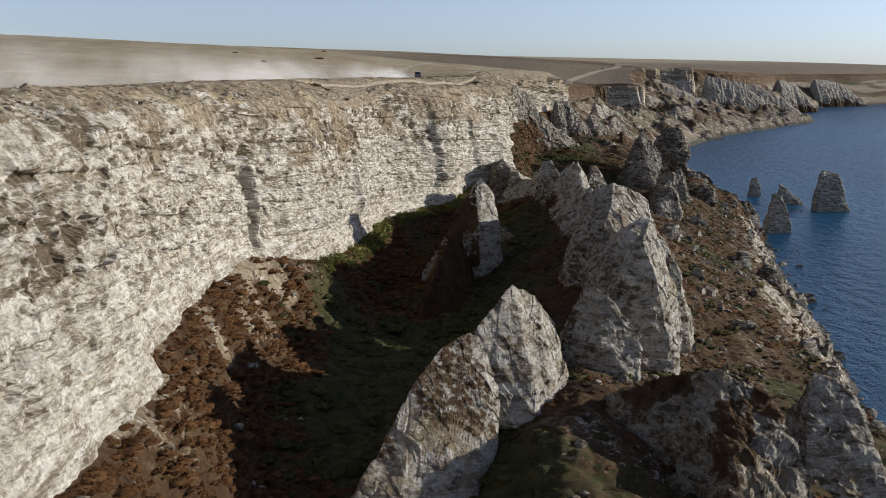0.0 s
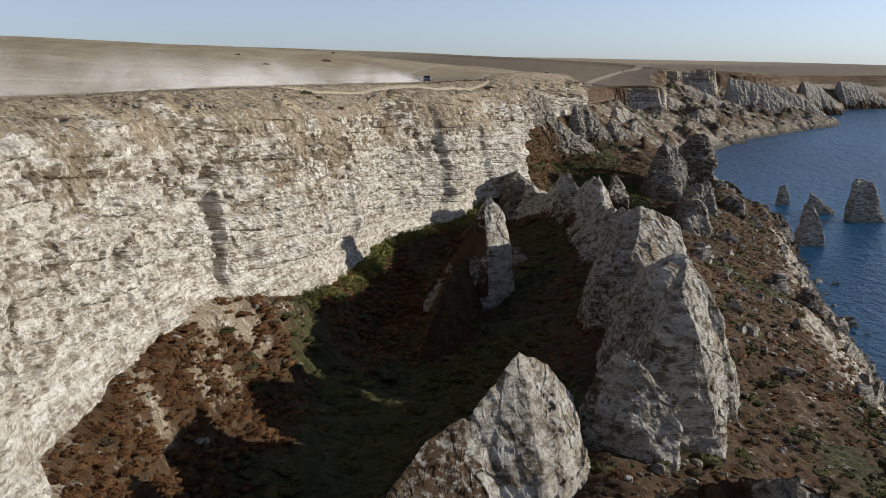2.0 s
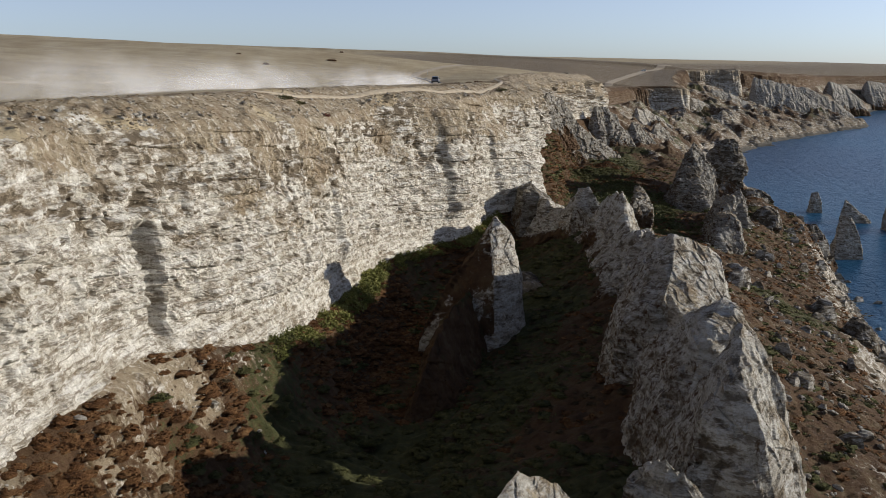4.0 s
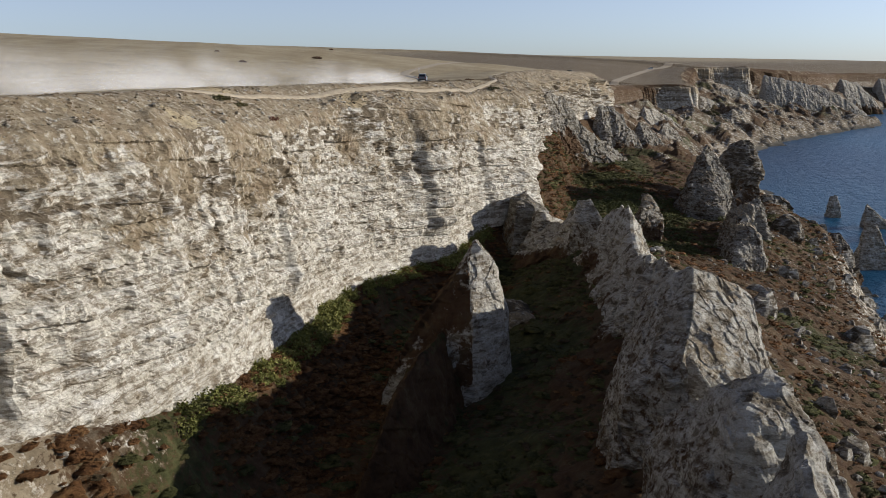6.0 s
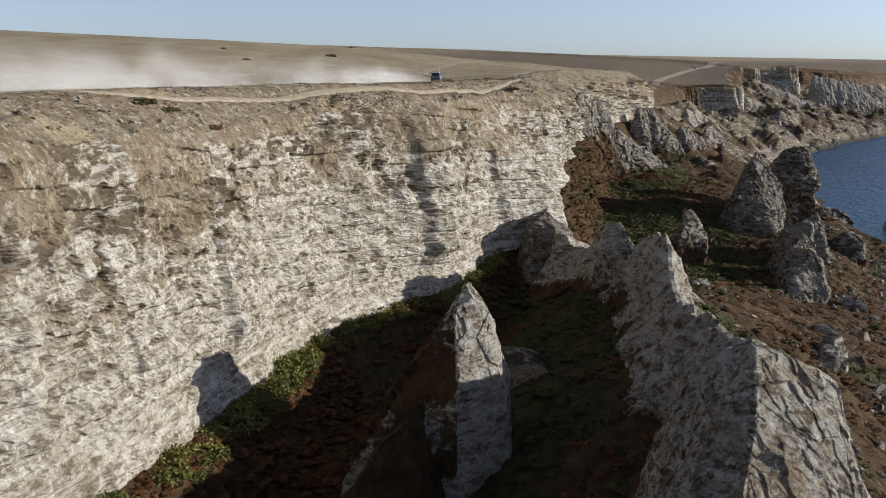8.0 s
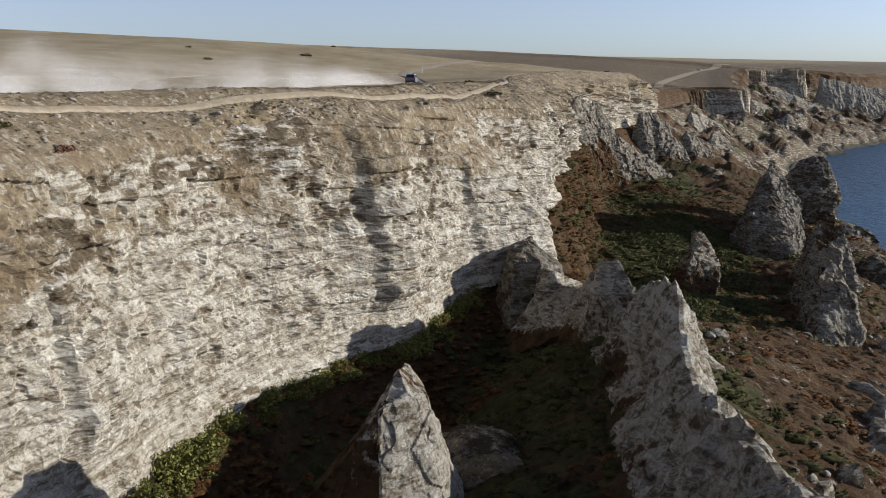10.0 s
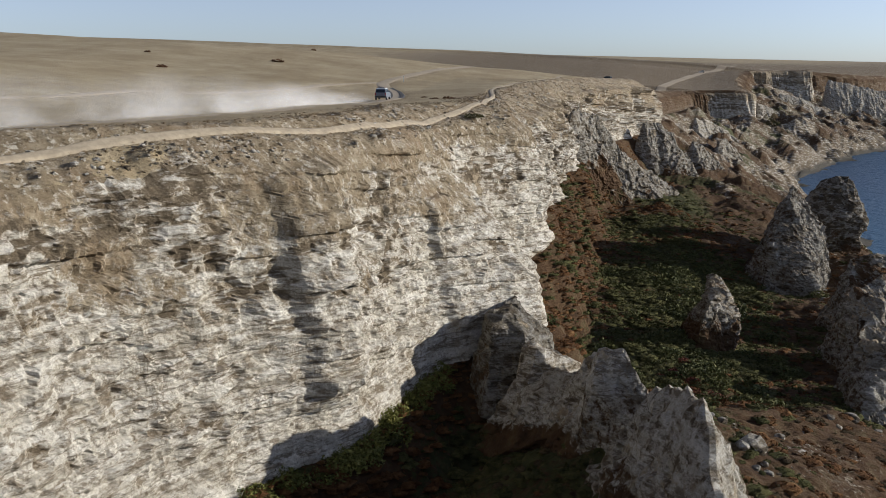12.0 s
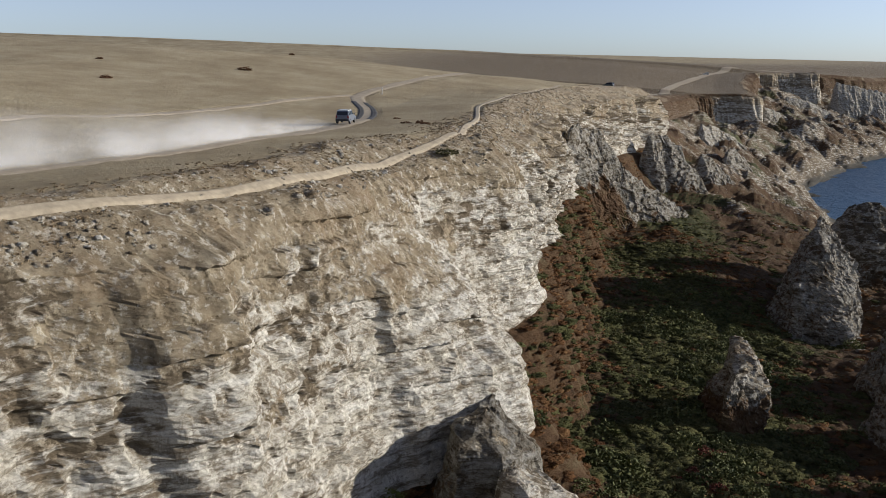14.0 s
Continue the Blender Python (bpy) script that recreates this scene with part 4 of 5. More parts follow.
for k, corners in enumerate([
    [(119, 320, 19), (121.5, 319, 18), (124.5, 318, 12), (126, 316, 2), (116.5, 316, 2), (117, 324, 2), (126, 323, 2), (117.5, 319, 12)],
    [(146.5, 386, 14), (148, 389, 13.5), (156, 385, 6), (157.5, 383, 2), (145.5, 383, 2), (146, 391, 2), (156, 391, 2)],
    [(142.5, 411, 13), (144.5, 410, 13.5), (146, 409, 9), (147, 407, 2), (141.5, 407, 2), (142, 413, 2), (147, 413, 2)],
    [(155.2, 366, 21), (157, 370, 22), (163, 367, 20), (166, 366, 10), (168.5, 364, 2), (154, 364, 2), (155, 374, 2), (168, 373, 2), (154.4, 365, 12)],
]):
    crag_block("sea_stack", corners, MAT_TILT, 900 + 31 * k, size=0.5, rough=1.1, label="bare grey limestone stack standing in the sea", category="sea stack", group="stacks in the sea")



# ---- scattered scrub, stones and tufts ----
def blade_clump(seed, count, size, flat=0.6, leaf=0.16):
    """A rounded shrub crown: many small leaf faces over a lumpy dome with gaps."""
    g = np.random.default_rng(seed)
    d = g.normal(size=(count, 3))
    d[:, 2] = np.abs(d[:, 2]) * flat + 0.05
    d /= np.linalg.norm(d, axis=1)[:, None]
    lump = 0.72 + 0.42 * fbm(d[:, 0] * 2.3 + seed, d[:, 1] * 2.3, d[:, 2] * 2.3, 2, seed)
    c = d * lump[:, None] * size * g.uniform(0.55, 1.0, (count, 1)) ** 0.5 * np.array([1, 1, flat * 1.3])
    a, b = g.normal(size=(count, 3)), g.normal(size=(count, 3))
    a /= np.linalg.norm(a, axis=1)[:, None]
    b -= (a * b).sum(1)[:, None] * a
    b /= np.linalg.norm(b, axis=1)[:, None]
    w = leaf * g.uniform(0.6, 1.3, (count, 1)) * size
    v = np.stack([c - a * w, c + b * w * 0.55, c + a * w, c - b * w * 0.55], 1).reshape(-1, 3)
    return v, np.arange(count * 4).reshape(-1, 4)


def stone(seed):
    g = np.random.default_rng(seed)
    bm = bmesh.new()
    bmesh.ops.create_icosphere(bm, subdivisions=2, radius=0.5)
    v = np.array([q.co[:] for q in bm.verts])
    f = np.array([[q.index for q in p.verts] for p in bm.faces])
    bm.free()
    cut = np.ones(len(v))
    for _ in range(7):
        n = g.normal(size=3)
        n /= np.linalg.norm(n)
        h = v @ n
        lim = g.uniform(0.24, 0.4)
        v = v - np.clip(h - lim, 0, None)[:, None] * n
    v = v * np.array([g.uniform(0.8, 1.3), g.uniform(0.7, 1.1), g.uniform(0.55, 0.9)])
    return v + 0.03 * g.normal(size=v.shape), f


def scatter(name, shapes, places, sizes, mat, seed, label, category, smooth=False, squash=1.0):
    """Many small copies of a few shapes as one joined mesh."""
    g = np.random.default_rng(seed)
    V, Q, base = [], [], 0
    pick = g.integers(0, len(shapes), len(places))
    for k, (v, f) in enumerate(shapes):
        sel = np.where(pick == k)[0]
        if not len(sel):
            continue
        a = g.uniform(0, 2 * np.pi, len(sel))
        s = sizes[sel]
        x = (v[None, :, 0] * np.cos(a)[:, None] - v[None, :, 1] * np.sin(a)[:, None]) * s[:, None]
        y = (v[None, :, 0] * np.sin(a)[:, None] + v[None, :, 1] * np.cos(a)[:, None]) * s[:, None]
        z = v[None, :, 2] * s[:, None] * squash
        P = np.stack([x, y, np.broadcast_to(z, x.shape)], -1) + places[sel][:, None, :]
        V.append(P.reshape(-1, 3))
        Q.append((f[None] + (np.arange(len(sel)) * len(v))[:, None, None]).reshape(-1, f.shape[1]) + base)
        base += len(sel) * len(v)
    me = raw_mesh(name, np.concatenate(V), np.concatenate(Q), None, mat, smooth)
    return tagged(new(name, me), label, category, kind="stuff")


def choose(P, weight, count, seed):
    """Places on a sheet, picked by weight and by area."""
    g = np.random.default_rng(seed)
    cell = np.linalg.norm(np.cross(P[1:, :-1] - P[:-1, :-1], P[:-1, 1:] - P[:-1, :-1]), axis=-1)
    w = (cell * weight[:-1, :-1]).ravel()
    w = np.clip(w, 0, None)
    k = g.choice(len(w), count, p=w / w.sum())
    i, j = np.unravel_index(k, cell.shape)
    u, v = g.uniform(size=(2, count, 1))
    return P[i, j] + u * (P[i + 1, j] - P[i, j]) + v * (P[i, j + 1] - P[i, j])


def leaf_mat(name, lo, mid, hi):
    m, nt, b = material(name)
    g = nt.nodes.new("ShaderNodeNewGeometry")
    o = nt.nodes.new("ShaderNodeObjectInfo")
    f = sums(nt, "ADD", sums(nt, "MULTIPLY", g.outputs["Random Per Island"], 0.6), sums(nt, "MULTIPLY", o.outputs["Random"], 0.4))
    nt.links.new(ramp(nt, f, [(0.1, lo), (0.5, mid), (0.9, hi)]), b.inputs["Base Color"])
    b.inputs["Roughness"].default_value = 0.75
    b.inputs["Specular IOR Level"].default_value = 0.2
    return m


MAT_GREEN = leaf_mat("green leaves", (0.07, 0.075, 0.02), (0.155, 0.16, 0.042), (0.26, 0.25, 0.08))
MAT_RUST = leaf_mat("rust scrub", (0.09, 0.042, 0.02), (0.145, 0.068, 0.031), (0.21, 0.12, 0.06))
MAT_OLIVE = leaf_mat("olive scrub", (0.05, 0.05, 0.02), (0.12, 0.11, 0.045), (0.24, 0.20, 0.09))
MAT_BROWN = leaf_mat("brown scrub", (0.05, 0.036, 0.02), (0.13, 0.095, 0.052), (0.26, 0.2, 0.12))
MAT_RED = leaf_mat("red leaves", (0.06, 0.018, 0.012), (0.15, 0.045, 0.03), (0.24, 0.10, 0.06))
MAT_TUFT = leaf_mat("dry tufts", (0.19, 0.13, 0.075), (0.32, 0.24, 0.145), (0.46, 0.37, 0.23))



def scrub_mat(name, lo, mid, hi):
    """Low scrub: soft mottling in the colours of its twigs and leaves."""
    m, nt, b = material(name)
    p = place(nt)
    g = nt.nodes.new("ShaderNodeNewGeometry")
    f = sums(nt, "ADD", noise_node(nt, p, 1.1, 9, 0.75), sums(nt, "MULTIPLY", sums(nt, "SUBTRACT", g.outputs["Random Per Island"], 0.5), 0.10))
    nt.links.new(ramp(nt, f, [(0.34, lo), (0.5, mid), (0.68, hi)]), b.inputs["Base Color"])
    b.inputs["Roughness"].default_value = 0.95
    b.inputs["Specular IOR Level"].default_value = 0.1
    nt.links.new(bump(nt, noise_node(nt, p, 4.5, 6, 0.8), 1.0, 0.35), b.inputs["Normal"])
    return m


def mound(seed):
    """A cushion of low scrub with lobes and an uneven rim."""
    bm = bmesh.new()
    bmesh.ops.create_icosphere(bm, subdivisions=2, radius=1.0)
    v = np.array([q.co[:] for q in bm.verts])
    f = np.array([[q.index for q in p.verts] for p in bm.faces])
    bm.free()
    keep = v[f].mean(1)[:, 2] > -0.25
    lump = 0.75 + 0.55 * fbm(v[:, 0] * 1.4 + seed, v[:, 1] * 1.4, v[:, 2] * 1.4, 3, seed)
    v = v * lump[:, None] * np.array([1.2, 1.0, 0.24])
    f = f[keep]
    used, back = np.unique(f, return_inverse=True)
    return v[used], back.reshape(-1, 3)


SCRUB_RUST = scrub_mat("rust heath", (0.06, 0.03, 0.014), (0.15, 0.072, 0.03), (0.25, 0.145, 0.066))
SCRUB_OLIVE = scrub_mat("olive heath", (0.035, 0.038, 0.014), (0.085, 0.085, 0.032), (0.16, 0.145, 0.06))
SCRUB_BROWN = scrub_mat("brown heath", (0.034, 0.025, 0.014), (0.085, 0.062, 0.034), (0.17, 0.13, 0.075))

near_u = (1 - ease(300, 420, YU)) * ease(25, 40, YU)
veg = np.clip(cover, 0, 1) * (1 - wet) * near_u
clumps = [blade_clump(300 + k, 26, 1.0, 0.6, 0.3) for k in range(5)]
mounds = [mound(330 + k) for k in range(8)]
fuzzy = []
for k in range(8):
    v0, f0 = mounds[k]
    v1, f1 = blade_clump(360 + k, 46, 1.05, 0.42, 0.13)
    f1 = np.concatenate([f1[:, [0, 1, 2]], f1[:, [0, 2, 3]]])
    fuzzy.append((np.concatenate([v0, v1]), np.concatenate([f0, f1 + len(v0)])))
gsz = np.random.default_rng(8)
west = ease(8, 0, XU - lines[0][:, None])
P_ = choose(under, veg * np.clip(1.2 - 2 * green_m, 0, 1) * (0.12 + 0.88 * west) * (1 - 0.6 * dell), 9000, 21)
scatter("rust_scrub", fuzzy, P_, 0.3 + 0.9 * gsz.uniform(0, 1, len(P_)) ** 2, SCRUB_RUST, 22, "low rust-brown heath scrub on the slope", "scrub", True)
P_ = choose(under, veg * (1.1 - west) * (0.3 + np.clip(fbm(XU / 5, YU / 5, 0, 3, 98), 0, 1) * 1.6), 4000, 37)
scatter("brown_scrub", fuzzy, P_, 0.25 + 0.6 * gsz.uniform(0, 1, len(P_)) ** 2, SCRUB_BROWN, 38, "low grey-brown scrub on the coast slope", "scrub", True)
P_ = choose(under, veg * np.clip(2.2 * green_m - 0.2, 0, 1) * (0.4 + 1.2 * dell), 8000, 23)
scatter("olive_scrub", fuzzy, P_, 0.35 + 1.1 * gsz.uniform(0, 1, len(P_)) ** 2, SCRUB_OLIVE, 24, "low olive-green scrub on the slope", "scrub", True)
stones = [stone(400 + k) for k in range(6)]
stony = np.clip(0.25 + slope_rock * 1.6 + 1.2 * wet - 0.3 * dell, 0.02, 1) * near_u * ease(SEA - 1, SEA, ZU) * np.maximum(ease(-3, 4, XU - lines[2][:, None]), 0.5 * ease(12, 4, XU - xf) * (1 - ease(108, 118, YU)))
P_ = choose(under, stony, 6500, 25)
scatter("rubble", stones, P_, 0.2 + 1.0 * gsz.uniform(0, 1, len(P_)) ** 4, MAT_ROCK, 26, "loose pale limestone rubble on the slope", "rubble")
edge_w = ease(13, 8, dist) * ease(-5, 30, Y) * (1 - ease(300, 420, Y)) * (0.25 + np.clip(fbm(XP / 6, Y / 6, 0, 3, 81), 0, 1) * 2)
P_ = choose(top, edge_w, 7000, 27)
scatter("dry_tufts", clumps, P_, gsz.uniform(0.07, 0.2, len(P_)), MAT_TUFT, 28, "dry grass tufts and low herbs on the cliff rim", "grass")
P_ = choose(top, edge_w * ease(11, 3, dist), 3500, 29)
scatter("rim_stones", stones, P_, 0.1 + 0.45 * gsz.uniform(0, 1, len(P_)) ** 4, MAT_PALE, 30, "small pale limestone stones on the cliff rim", "stones")

# bushes at the cliff foot and in the hollow
shrubs, deep = [], []
MAT_DEEP = leaf_mat("dark green leaves", (0.035, 0.043, 0.014), (0.085, 0.095, 0.032), (0.16, 0.16, 0.06))
for k in range(5):
    v, f = blade_clump(500 + k, 620, 1.0, 0.75, 0.08)
    shrubs.append(raw_mesh("bush", v, f, None, MAT_GREEN, False))
    deep.append(raw_mesh("bush", v, f, None, MAT_DEEP, False))
red_bush = raw_mesh("red_bush", *blade_clump(521, 420, 1.0, 0.7, 0.1), None, MAT_RED, False)
olive_bush = raw_mesh("olive_shrub", *blade_clump(522, 420, 1.0, 0.6, 0.1), None, MAT_OLIVE, False)
dark_shrub = raw_mesh("shrub", *blade_clump(520, 300, 1.0, 0.6, 0.12), None, MAT_RUST, False)
gb = np.random.default_rng(33)
for k in range(445):
    if k < 150:
        y = gb.uniform(118, 214)
        x = float(cliff_x(y)) + 1.2 + 2.2 * gb.uniform(0, 1) ** 1.3
        sz = gb.uniform(1.1, 2.5)
    else:
        y = gb.uniform(208, 300)
        x = float(cliff_x(y)) + 20 + 0.1 * (y - 208) + 8.0 * gb.normal()
        if x < float(cliff_x(y)) + 6:
            continue
        sz = 0.9 + 2.6 * gb.uniform(0, 1) ** 2
    ob = new("bush" if k < 150 else "dark_bush", (shrubs if k < 150 else deep)[k % 5])
    ob.matrix_world = Matrix.Translation((x, y, ground_z(x, y) - 0.25 * sz)) @ Matrix.Rotation(gb.uniform(0, 6.28), 4, "Z") @ Matrix.Diagonal((sz, sz, sz * gb.uniform(0.65, 1.0), 1))
    if k < 150:
        tagged(ob, "dense green bush growing below the cliff", "bush", "bushes below the cliff")
    else:
        tagged(ob, "rounded dark green bush in the scrub hollow", "bush", "bushes in the hollow")

# dark shrubs on the steppe
for k, (x, y, sz) in enumerate([(-45.6, 337, 1.6), (-58.8, 298.6, 1.3), (-75, 330, 1.0), (4, 252, 0.7), (3, 254.5, 0.9), (1, 256, 0.7), (-52, 400, 1.2), (-2, 268, 0.6)]):
    ob = new("shrub", dark_shrub)
    ob.matrix_world = Matrix.Translation((x, y, ground_z(x, y) - 0.1)) @ Matrix.Rotation(k * 1.3, 4, "Z") @ Matrix.Diagonal((sz * 1.2, sz, sz * 0.85, 1))
    tagged(ob, "low dark dry shrub on the open steppe", "shrub", "shrubs on the steppe")

# single shrubs on the rim and the red bushes of the hollow
for kind, mesh, x, y, sz, text in (("red_shrub", red_bush, -16.8, 155, 0.9, "small dark red shrub on the cliff rim"), ("olive_shrub", olive_bush, -21.5, 151, 1.5, "olive-green shrub on the brown rim slope"),
                                   ("olive_shrub", olive_bush, -20.0, 153, 1.2, "olive-green shrub on the brown rim slope"), ("olive_shrub", olive_bush, 8.5, 231, 1.4, "olive-green shrub on the brown rim slope")):
    ob = new(kind, mesh)
    ob.matrix_world = Matrix.Translation((x, y, ground_z(x, y) - 0.1)) @ Matrix.Diagonal((sz, sz * 1.3, sz * 0.7, 1))
    tagged(ob, text, "shrub")
for k in range(26):
    x, y = 34.5 + gb.normal(0, 2.0), 222 + gb.normal(0, 5.0)
    ob = new("red_bush", red_bush)
    sz = gb.uniform(0.6, 1.3)
    ob.matrix_world = Matrix.Translation((x, y, ground_z(x, y) - 0.15)) @ Matrix.Rotation(gb.uniform(0, 6.28), 4, "Z") @ Matrix.Diagonal((sz, sz, sz * 0.8, 1))
    tagged(ob, "dense dark red bush on the ridge in the hollow", "bush", "red bushes in the hollow")

# tilted slabs standing out of the coast slope
leaning = []
for k in range(5):
    w, h, d = 1.0 + 0.25 * (k % 3), 1.3 - 0.15 * (k % 2), 0.45 + 0.2 * (k % 4)
    ob = crag_block("tilted_rock", [(-w, -d, -0.6), (w, -d, -0.6), (-w, d, -0.6), (w, d, -0.6), (-0.8 * w, -0.5 * d, 0.6 * h), (0.1 * w, -0.4 * d, h), (0.9 * w, -0.6 * d, 0.3 * h), (-0.4 * w, 0.5 * d, 0.8 * h), (0.8 * w, 0.6 * d, 0.2 * h)], MAT_ROCK, 700 + 9 * k, size=0.16, rough=0.28)
    leaning.append(ob.data)
    bpy.data.objects.remove(ob)
gs = np.random.default_rng(77)
P_ = choose(under, stony * (1 - bluff * 0.5) * ease(60, 80, YU) * (1 - ease(280, 330, YU)) * ease(2, 9, XU - lines[2][:, None]), 130, 43)
for k, q in enumerate(P_):
    ob = new("tilted_rock", leaning[k % 5])
    sz = 0.5 + 1.3 * gs.uniform(0, 1) ** 2
    ob.matrix_world = Matrix.Translation((q[0], q[1], q[2] + 0.1)) @ Matrix.Rotation(gs.normal(0.3, 0.5), 4, "Z") @ Matrix.Rotation(gs.normal(0.3, 0.2), 4, "Y") @ Matrix.Diagonal((sz, sz, sz * gs.uniform(0.7, 1.3), 1))
    tagged(ob, "tilted grey limestone slab standing out of the slope", "rock", "tilted slabs on the coast slope")

# single boulders on the slope
stone_mesh = [raw_mesh("boulder", v, f, None, MAT_ROCK, False) for v, f in stones]
P_ = choose(under, stony, 110, 35)
for k, q in enumerate(P_):
    ob = new("boulder", stone_mesh[k % 6])
    sz = 0.9 + 1.9 * gb.uniform(0, 1) ** 2
    ob.matrix_world = Matrix.Translation((q[0], q[1], q[2] + 0.1 * sz)) @ Matrix.Rotation(gb.uniform(0, 6.28), 4, "Z") @ Matrix.Diagonal((sz, sz, sz, 1))
    tagged(ob, "loose angular limestone boulder on the slope", "boulder", "boulders on the slope")


# ---- tracks ----
def track(name, points, width, mat, label, lift=0.0, seed=0):
    pts = np.array(points, float)
    s = np.concatenate([[0], np.cumsum(np.hypot(*np.diff(pts, axis=0).T))])
    n = max(8, int(s[-1] / 1.2))
    u = np.linspace(0, s[-1], n)
    x, y = blur(np.interp(u, s, pts[:, 0]), 6), blur(np.interp(u, s, pts[:, 1]), 6)
    tx, ty = np.gradient(x), np.gradient(y)
    ln = np.hypot(tx, ty)
    nx, ny = ty / ln, -tx / ln
    half = 0.5 * width
    rows = []
    for v in np.linspace(-1, 1, 7):
        edge = abs(v) > 0.9
        o = v * half * (1 + 0.22 * fbm(u / 2.3, v * 3 + seed, 0, 3, seed))
        rows.append([(a + b * q, c + d * q, ground_z(a + b * q, c + d * q) + (lift - 0.14 if edge else lift - 0.03 * (1 - abs(v)))) for a, b, c, d, q in zip(x, nx, y, ny, o)])
    P = np.array(rows).transpose(1, 0, 2)
    return tagged(new(name, grid_mesh(name, P, None, mat)), label, "track", kind="structure")


track("road", ROAD, 3.0, MAT_DIRT, "pale dusty dirt road across the steppe", 0.0, seed=3)
track("road_inland", INLAND, 2.0, MAT_DIRT, "narrow pale dirt track joining the road", 0.01, seed=4)
track("footpath", PATH, 0.8, MAT_PATH, "worn pale footpath along the cliff edge", 0.0, seed=5)
track("rut", [(-5.9, 267), (-6.9, 278), (-8.6, 288), (-12.9, 302.5)], 1.0, MAT_RUT, "dark wheel rut in the road bend", 0.03, seed=6)
track("rut", [(-7.8, 268), (-8.9, 278), (-10.7, 288.5), (-15.2, 304)], 1.0, MAT_RUT, "dark wheel rut in the road bend", 0.03, seed=7)
track("road_far", [(60, 560), (90, 700), (118, 790), (150, 862), (160, 885), (200, 960), (280, 1060)], 6.0, MAT_DIRT, "distant pale dirt road on the headland", 0.3, seed=8)


# ---- vehicle ----
def part(name, bm, mat, parent, label=""):
    me = bpy.data.meshes.new(name)
    bmesh.ops.recalc_face_normals(bm, faces=bm.faces)
    bm.to_mesh(me)
    bm.free()
    me.materials.append(mat)
    ob = new(name, me)
    ob.parent = parent
    return tagged(ob, label)


def slab(profile, half, taper=0.0, bevel=0.05):
    """A shape from a side outline (y, z), as wide as 2 * half, narrower above."""
    bm = bmesh.new()
    zs = [p[1] for p in profile]
    lo, hi = min(zs), max(zs)
    sides = []
    for sgn in (-1, 1):
        sides.append([bm.verts.new((sgn * (half - taper * (z - lo) / max(hi - lo, 1e-6)), y, z)) for y, z in profile])
    n = len(profile)
    bm.faces.new(sides[0])
    bm.faces.new(list(reversed(sides[1])))
    for k in range(n):
        bm.faces.new((sides[0][k], sides[1][k], sides[1][(k + 1) % n], sides[0][(k + 1) % n]))
    if bevel:
        bmesh.ops.bevel(bm, geom=list(bm.edges), offset=bevel, segments=2, affect="EDGES")
    return bm


def box(sx, sy, sz, at, bevel=0.01):
    bm = bmesh.new()
    bmesh.ops.create_cube(bm, size=1, matrix=Matrix.Translation(at) @ Matrix.Diagonal((sx, sy, sz, 1)))
    if bevel:
        bmesh.ops.bevel(bm, geom=list(bm.edges), offset=bevel, segments=2, affect="EDGES")
    return bm


def drum(radius, width, at, segs=24, bevel=0.03):
    bm = bmesh.new()
    bmesh.ops.create_cone(bm, cap_ends=True, segments=segs, radius1=radius, radius2=radius, depth=width, matrix=Matrix.Translation(at) @ Matrix.Rotation(radians(90), 4, "Y"))
    bmesh.ops.bevel(bm, geom=[e for e in bm.edges if len(e.link_faces) == 2 and e.calc_face_angle() > 1], offset=bevel, segments=2, affect="EDGES")
    return bm


MAT_GLASS = plain("dark car glass", (0.02, 0.024, 0.03), 0.08, 0, 0.1)
MAT_TYRE = plain("tyre rubber", (0.025, 0.024, 0.023), 0.9, 0, 0.2)
MAT_RIM = plain("alloy rim", (0.45, 0.45, 0.46), 0.35, 0.8, 0.1)
MAT_TRIM = plain("black plastic trim", (0.03, 0.03, 0.032), 0.6, 0, 0.15)
MAT_LAMP = plain("clear lamp", (0.7, 0.72, 0.75), 0.15, 0, 0.05)
MAT_TAIL = plain("red lamp", (0.28, 0.02, 0.02), 0.25, 0, 0.1)


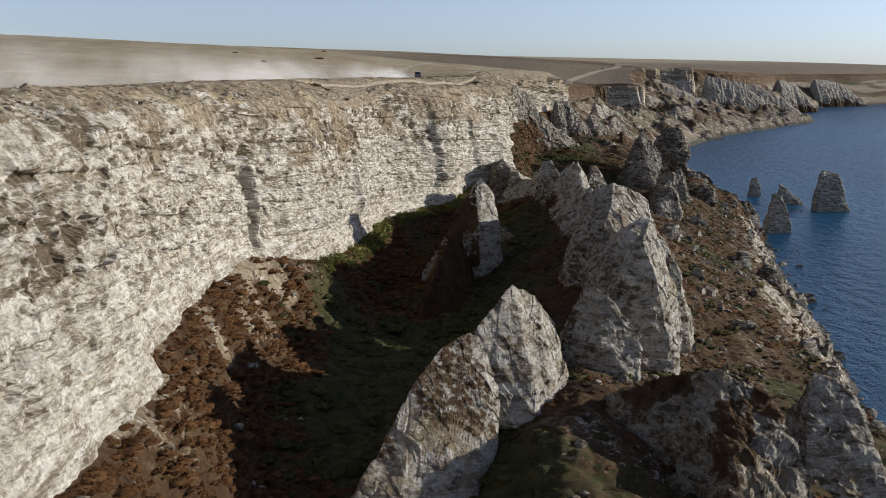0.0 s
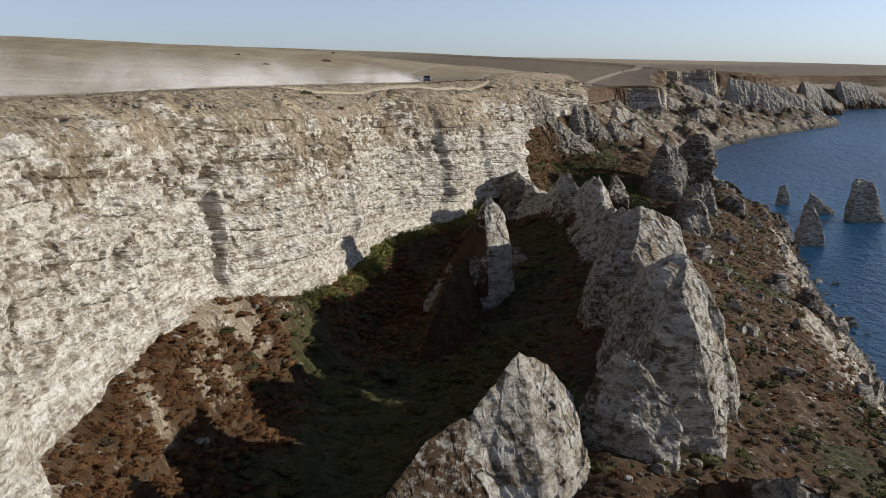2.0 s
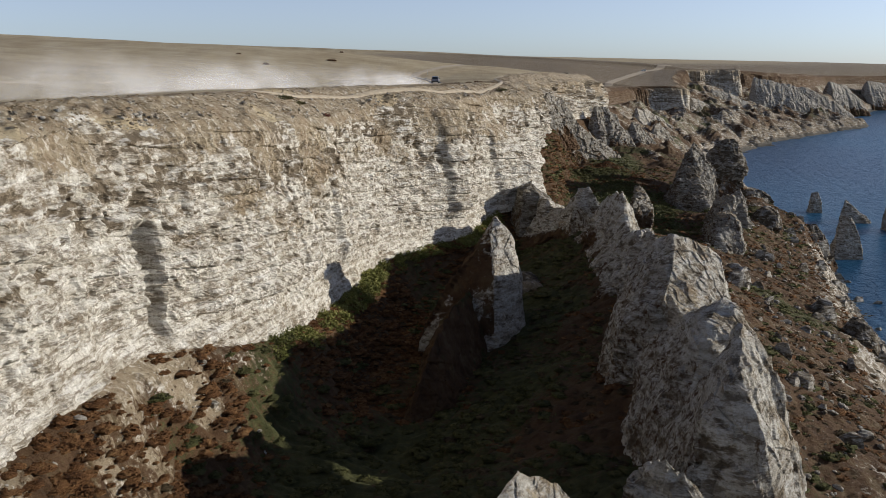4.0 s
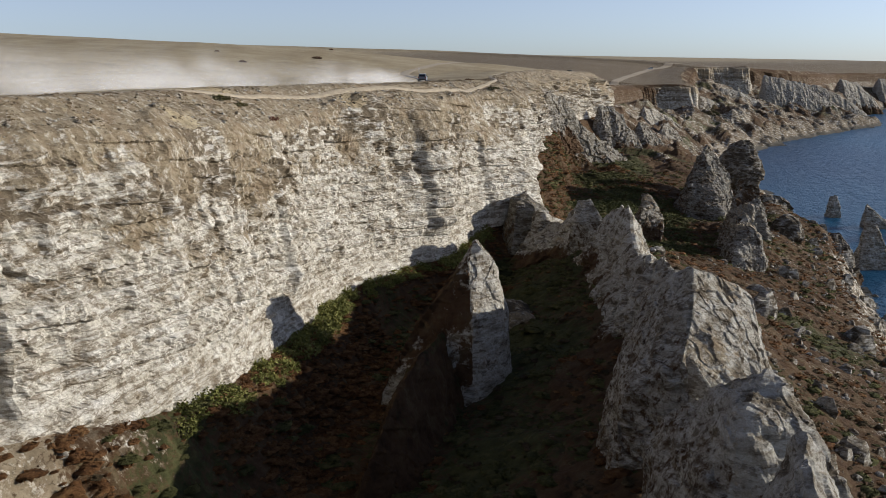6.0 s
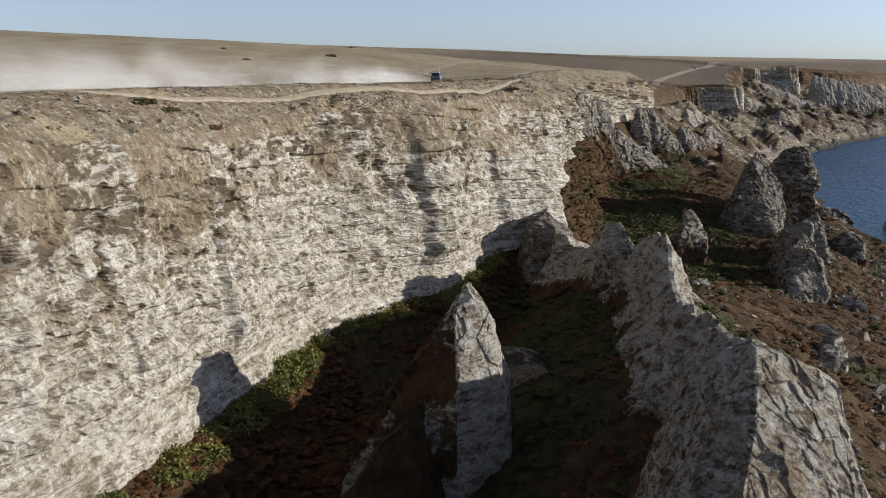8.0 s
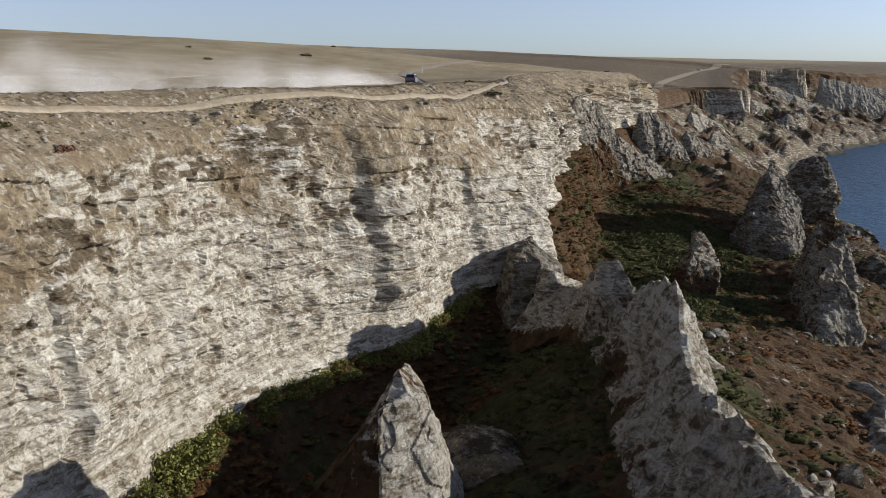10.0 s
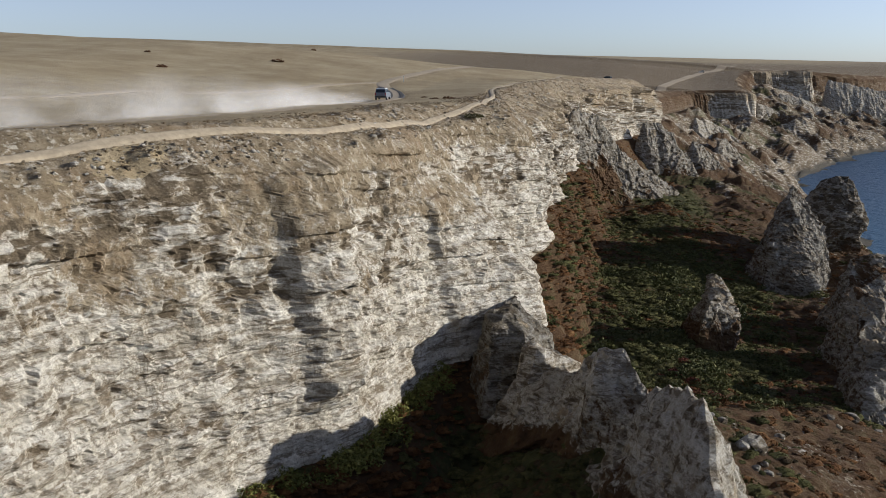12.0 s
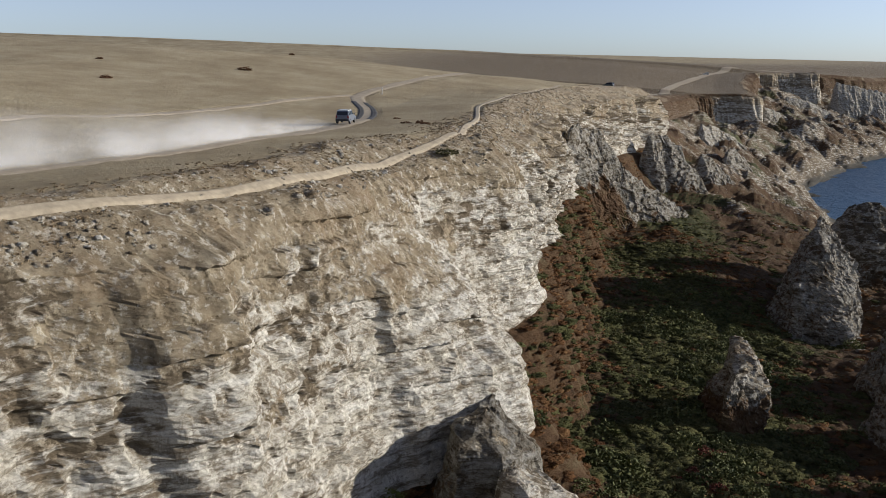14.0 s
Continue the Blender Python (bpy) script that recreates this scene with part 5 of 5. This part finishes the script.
def offroad_car(x, y, turn, paint, roof, label):
    base = new("car")
    part("body", slab([(-2.08, 0.5), (-2.12, 0.95), (-2.0, 1.08), (1.0, 1.06), (1.85, 0.96), (2.1, 0.82), (2.12, 0.5), (1.9, 0.34), (-1.9, 0.36)], 0.9, 0.06, 0.07), paint, base)
    cabin = part("cabin", slab([(-2.02, 1.05), (-1.86, 1.64), (-1.7, 1.7), (0.05, 1.72), (0.25, 1.66), (1.0, 1.05)], 0.82, 0.13, 0.05), paint, base)
    part("roof", slab([(-1.85, 1.69), (-1.8, 1.75), (0.0, 1.77), (0.15, 1.70)], 0.7, 0.03, 0.015), roof, base, "pale roof panel")
    part("windscreen", slab([(0.36, 1.60), (0.94, 1.12), (0.99, 1.12), (0.42, 1.62)], 0.69, 0.0, 0), MAT_GLASS, cabin, "dark windscreen")
    part("rear_window", slab([(-2.03, 1.15), (-1.91, 1.58), (-1.87, 1.58), (-1.98, 1.15)], 0.66, 0.0, 0), MAT_GLASS, cabin, "dark rear window")
    for sgn in (-1, 1):
        for a, b in ((-1.8, -1.1), (-1.02, -0.3), (-0.22, 0.5)):
            bm = bmesh.new()
            lo, hi = sgn * 0.822, sgn * 0.718
            f = 0.42 if b > 0.4 else 0.0
            vs = [bm.verts.new(v) for v in ((lo, a, 1.16), (lo, b + f * 0.6, 1.16), (hi, b - f * 0.4, 1.58), (hi, a + (0.08 if a < -1.5 else 0), 1.58))]
            bm.faces.new(vs)
            bmesh.ops.solidify(bm, geom=list(bm.faces), thickness=0.012)
            part("side_window", bm, MAT_GLASS, cabin, "dark side window")
        part("headlight", box(0.34, 0.08, 0.17, (sgn * 0.62, 2.07, 0.80)), MAT_LAMP, base, "clear headlight")
        part("tail_light", box(0.14, 0.07, 0.34, (sgn * 0.76, -2.1, 0.93)), MAT_TAIL, base, "red tail light")
        part("mirror", box(0.2, 0.1, 0.14, (sgn * 0.98, 0.62, 1.16), 0.03), paint, base)
        part("roof_rail", box(0.04, 1.6, 0.05, (sgn * 0.62, -0.9, 1.79)), MAT_TRIM, base, "black roof rail")
        for wy in (-1.3, 1.32):
            wheel = part("wheel", drum(0.2, 0.2, (sgn * 0.80, wy, 0.34), 16), MAT_TRIM, base)
            part("tyre", drum(0.345, 0.22, (sgn * 0.80, wy, 0.345), 28, 0.04), MAT_TYRE, wheel, "black tyre")
            part("rim", drum(0.215, 0.03, (sgn * 0.908, wy, 0.345), 20, 0.01), MAT_RIM, wheel, "alloy rim")
    part("bumper", box(1.72, 0.16, 0.24, (0, 2.1, 0.5), 0.05), MAT_TRIM, base, "black front bumper")
    part("bumper", box(1.72, 0.16, 0.24, (0, -2.1, 0.52), 0.05), MAT_TRIM, base, "black rear bumper")
    base.matrix_world = pose(x, y, ground_z(x, y) + 0.05, 0, 0, turn)
    return tagged(base, label, "car")


CAR = (-7.1, 258, -1)
SILVER = plain("silver blue paint", (0.17, 0.19, 0.23), 0.35, 0.3, 0.06)
WHITE = plain("white paint", (0.72, 0.72, 0.7), 0.4, 0, 0.05)
DARK = plain("dark green paint", (0.05, 0.055, 0.05), 0.4, 0, 0.1)
offroad_car(CAR[0], CAR[1], CAR[2], SILVER, WHITE, "silver compact off-road car on the dirt road")
offroad_car(43.7, 470, 60, DARK, DARK, "dark off-road car parked on the far steppe")
offroad_car(151, 866, 75, WHITE, WHITE, "white car parked by the headland road")


# ---- white marker post by the junction ----
post = new("marker_post")
part("post", drum(0.07, 1.3, (0, 0, 0), 12, 0.01), WHITE, post)
part("cap", drum(0.1, 0.06, (0.67, 0, 0), 12, 0.01), WHITE, post)
post.matrix_world = pose(-12.6, 320, ground_z(-12.6, 320) + 0.6, 0, -90, 0)
tagged(post, "short white marker post beside the dirt road", "post")


# ---- dust trailing the car ----
def dust_mat():
    m, nt, b = material("airborne dust")
    b.inputs["Base Color"].default_value = (0.60, 0.60, 0.61, 1)
    b.inputs["Roughness"].default_value = 1.0
    b.inputs["Specular IOR Level"].default_value = 0.0
    n = ramp(nt, noise_node(nt, place(nt, (1, 1, 1.4)), 0.13, 6, 0.62), [(0.36, 0.05), (0.62, 1.0)])
    nt.links.new(sums(nt, "MULTIPLY", n, attribute(nt, "dense")), b.inputs["Alpha"])
    return m


def dust_veil(points, heights, width, layers=5):
    """Loose dust over the road: wavy veils, one behind the other, thinning upward."""
    pts = np.array(points, float)
    s_ = np.concatenate([[0], np.cumsum(np.hypot(*np.diff(pts, axis=0).T))])
    u = np.linspace(0, s_[-1], 90)
    x, y = blur(np.interp(u, s_, pts[:, 0]), 6), blur(np.interp(u, s_, pts[:, 1]), 6)
    hgt = np.interp(u, np.linspace(0, s_[-1], len(heights)), heights)
    tx, ty = np.gradient(x), np.gradient(y)
    ln = np.hypot(tx, ty)
    zb = np.array([ground_z(a, b) for a, b in zip(x, y)])
    v = np.linspace(0, 1, 22)[None, :]
    V, Q, A, base = [], [], [], 0
    for k in range(layers):
        o = (k / (layers - 1) - 0.5) * width * np.interp(u / s_[-1], [0, 1], [0.5, 1.6])
        sway = 0.8 * fbm(u[:, None] / 6, v * 2 + 3.3 * k, k, 3, 140 + k) * (0.3 + v)
        off = o[:, None] * (0.5 + 0.7 * v) + sway
        tall = hgt[:, None] * (0.75 + 0.5 * fbm(u / 7, k * 1.7, 0, 3, 150 + k)[:, None])
        P = np.stack([x[:, None] + (ty / ln)[:, None] * off, y[:, None] - (tx / ln)[:, None] * off, zb[:, None] + 0.05 + tall * v], -1)
        idx = np.arange(90 * 22).reshape(90, 22) + base
        Q.append(np.stack([idx[:-1, :-1], idx[:-1, 1:], idx[1:, 1:], idx[1:, :-1]], -1).reshape(-1, 4))
        V.append(P.reshape(-1, 3))
        run = np.interp(u / s_[-1], [0, 0.04, 0.12, 0.5, 1.0], [0.0, 0.22, 0.26, 0.20, 0.09])
        A.append((run[:, None] * (1 - v ** 1.5) * ease(0, 0.12, v + 0.06)).ravel())
        base += 90 * 22
    me = raw_mesh("dust_cloud", np.concatenate(V), np.concatenate(Q), dict(dense=np.concatenate(A)), dust_mat())
    ob = new("dust_cloud", me)
    ob.visible_shadow = False
    return tagged(ob, "thin pale dust cloud hanging over the dirt road", "dust", kind="stuff")


dust_veil([(-7.2, 256), (-9, 248), (-10.8, 228), (-15, 211), (-25, 189), (-31.5, 175), (-39, 143), (-47.5, 109), (-54, 80)], [1.0, 3.0, 4.4, 5.2, 6.0, 6.6, 7.0, 7.5, 7.5], 5.0)
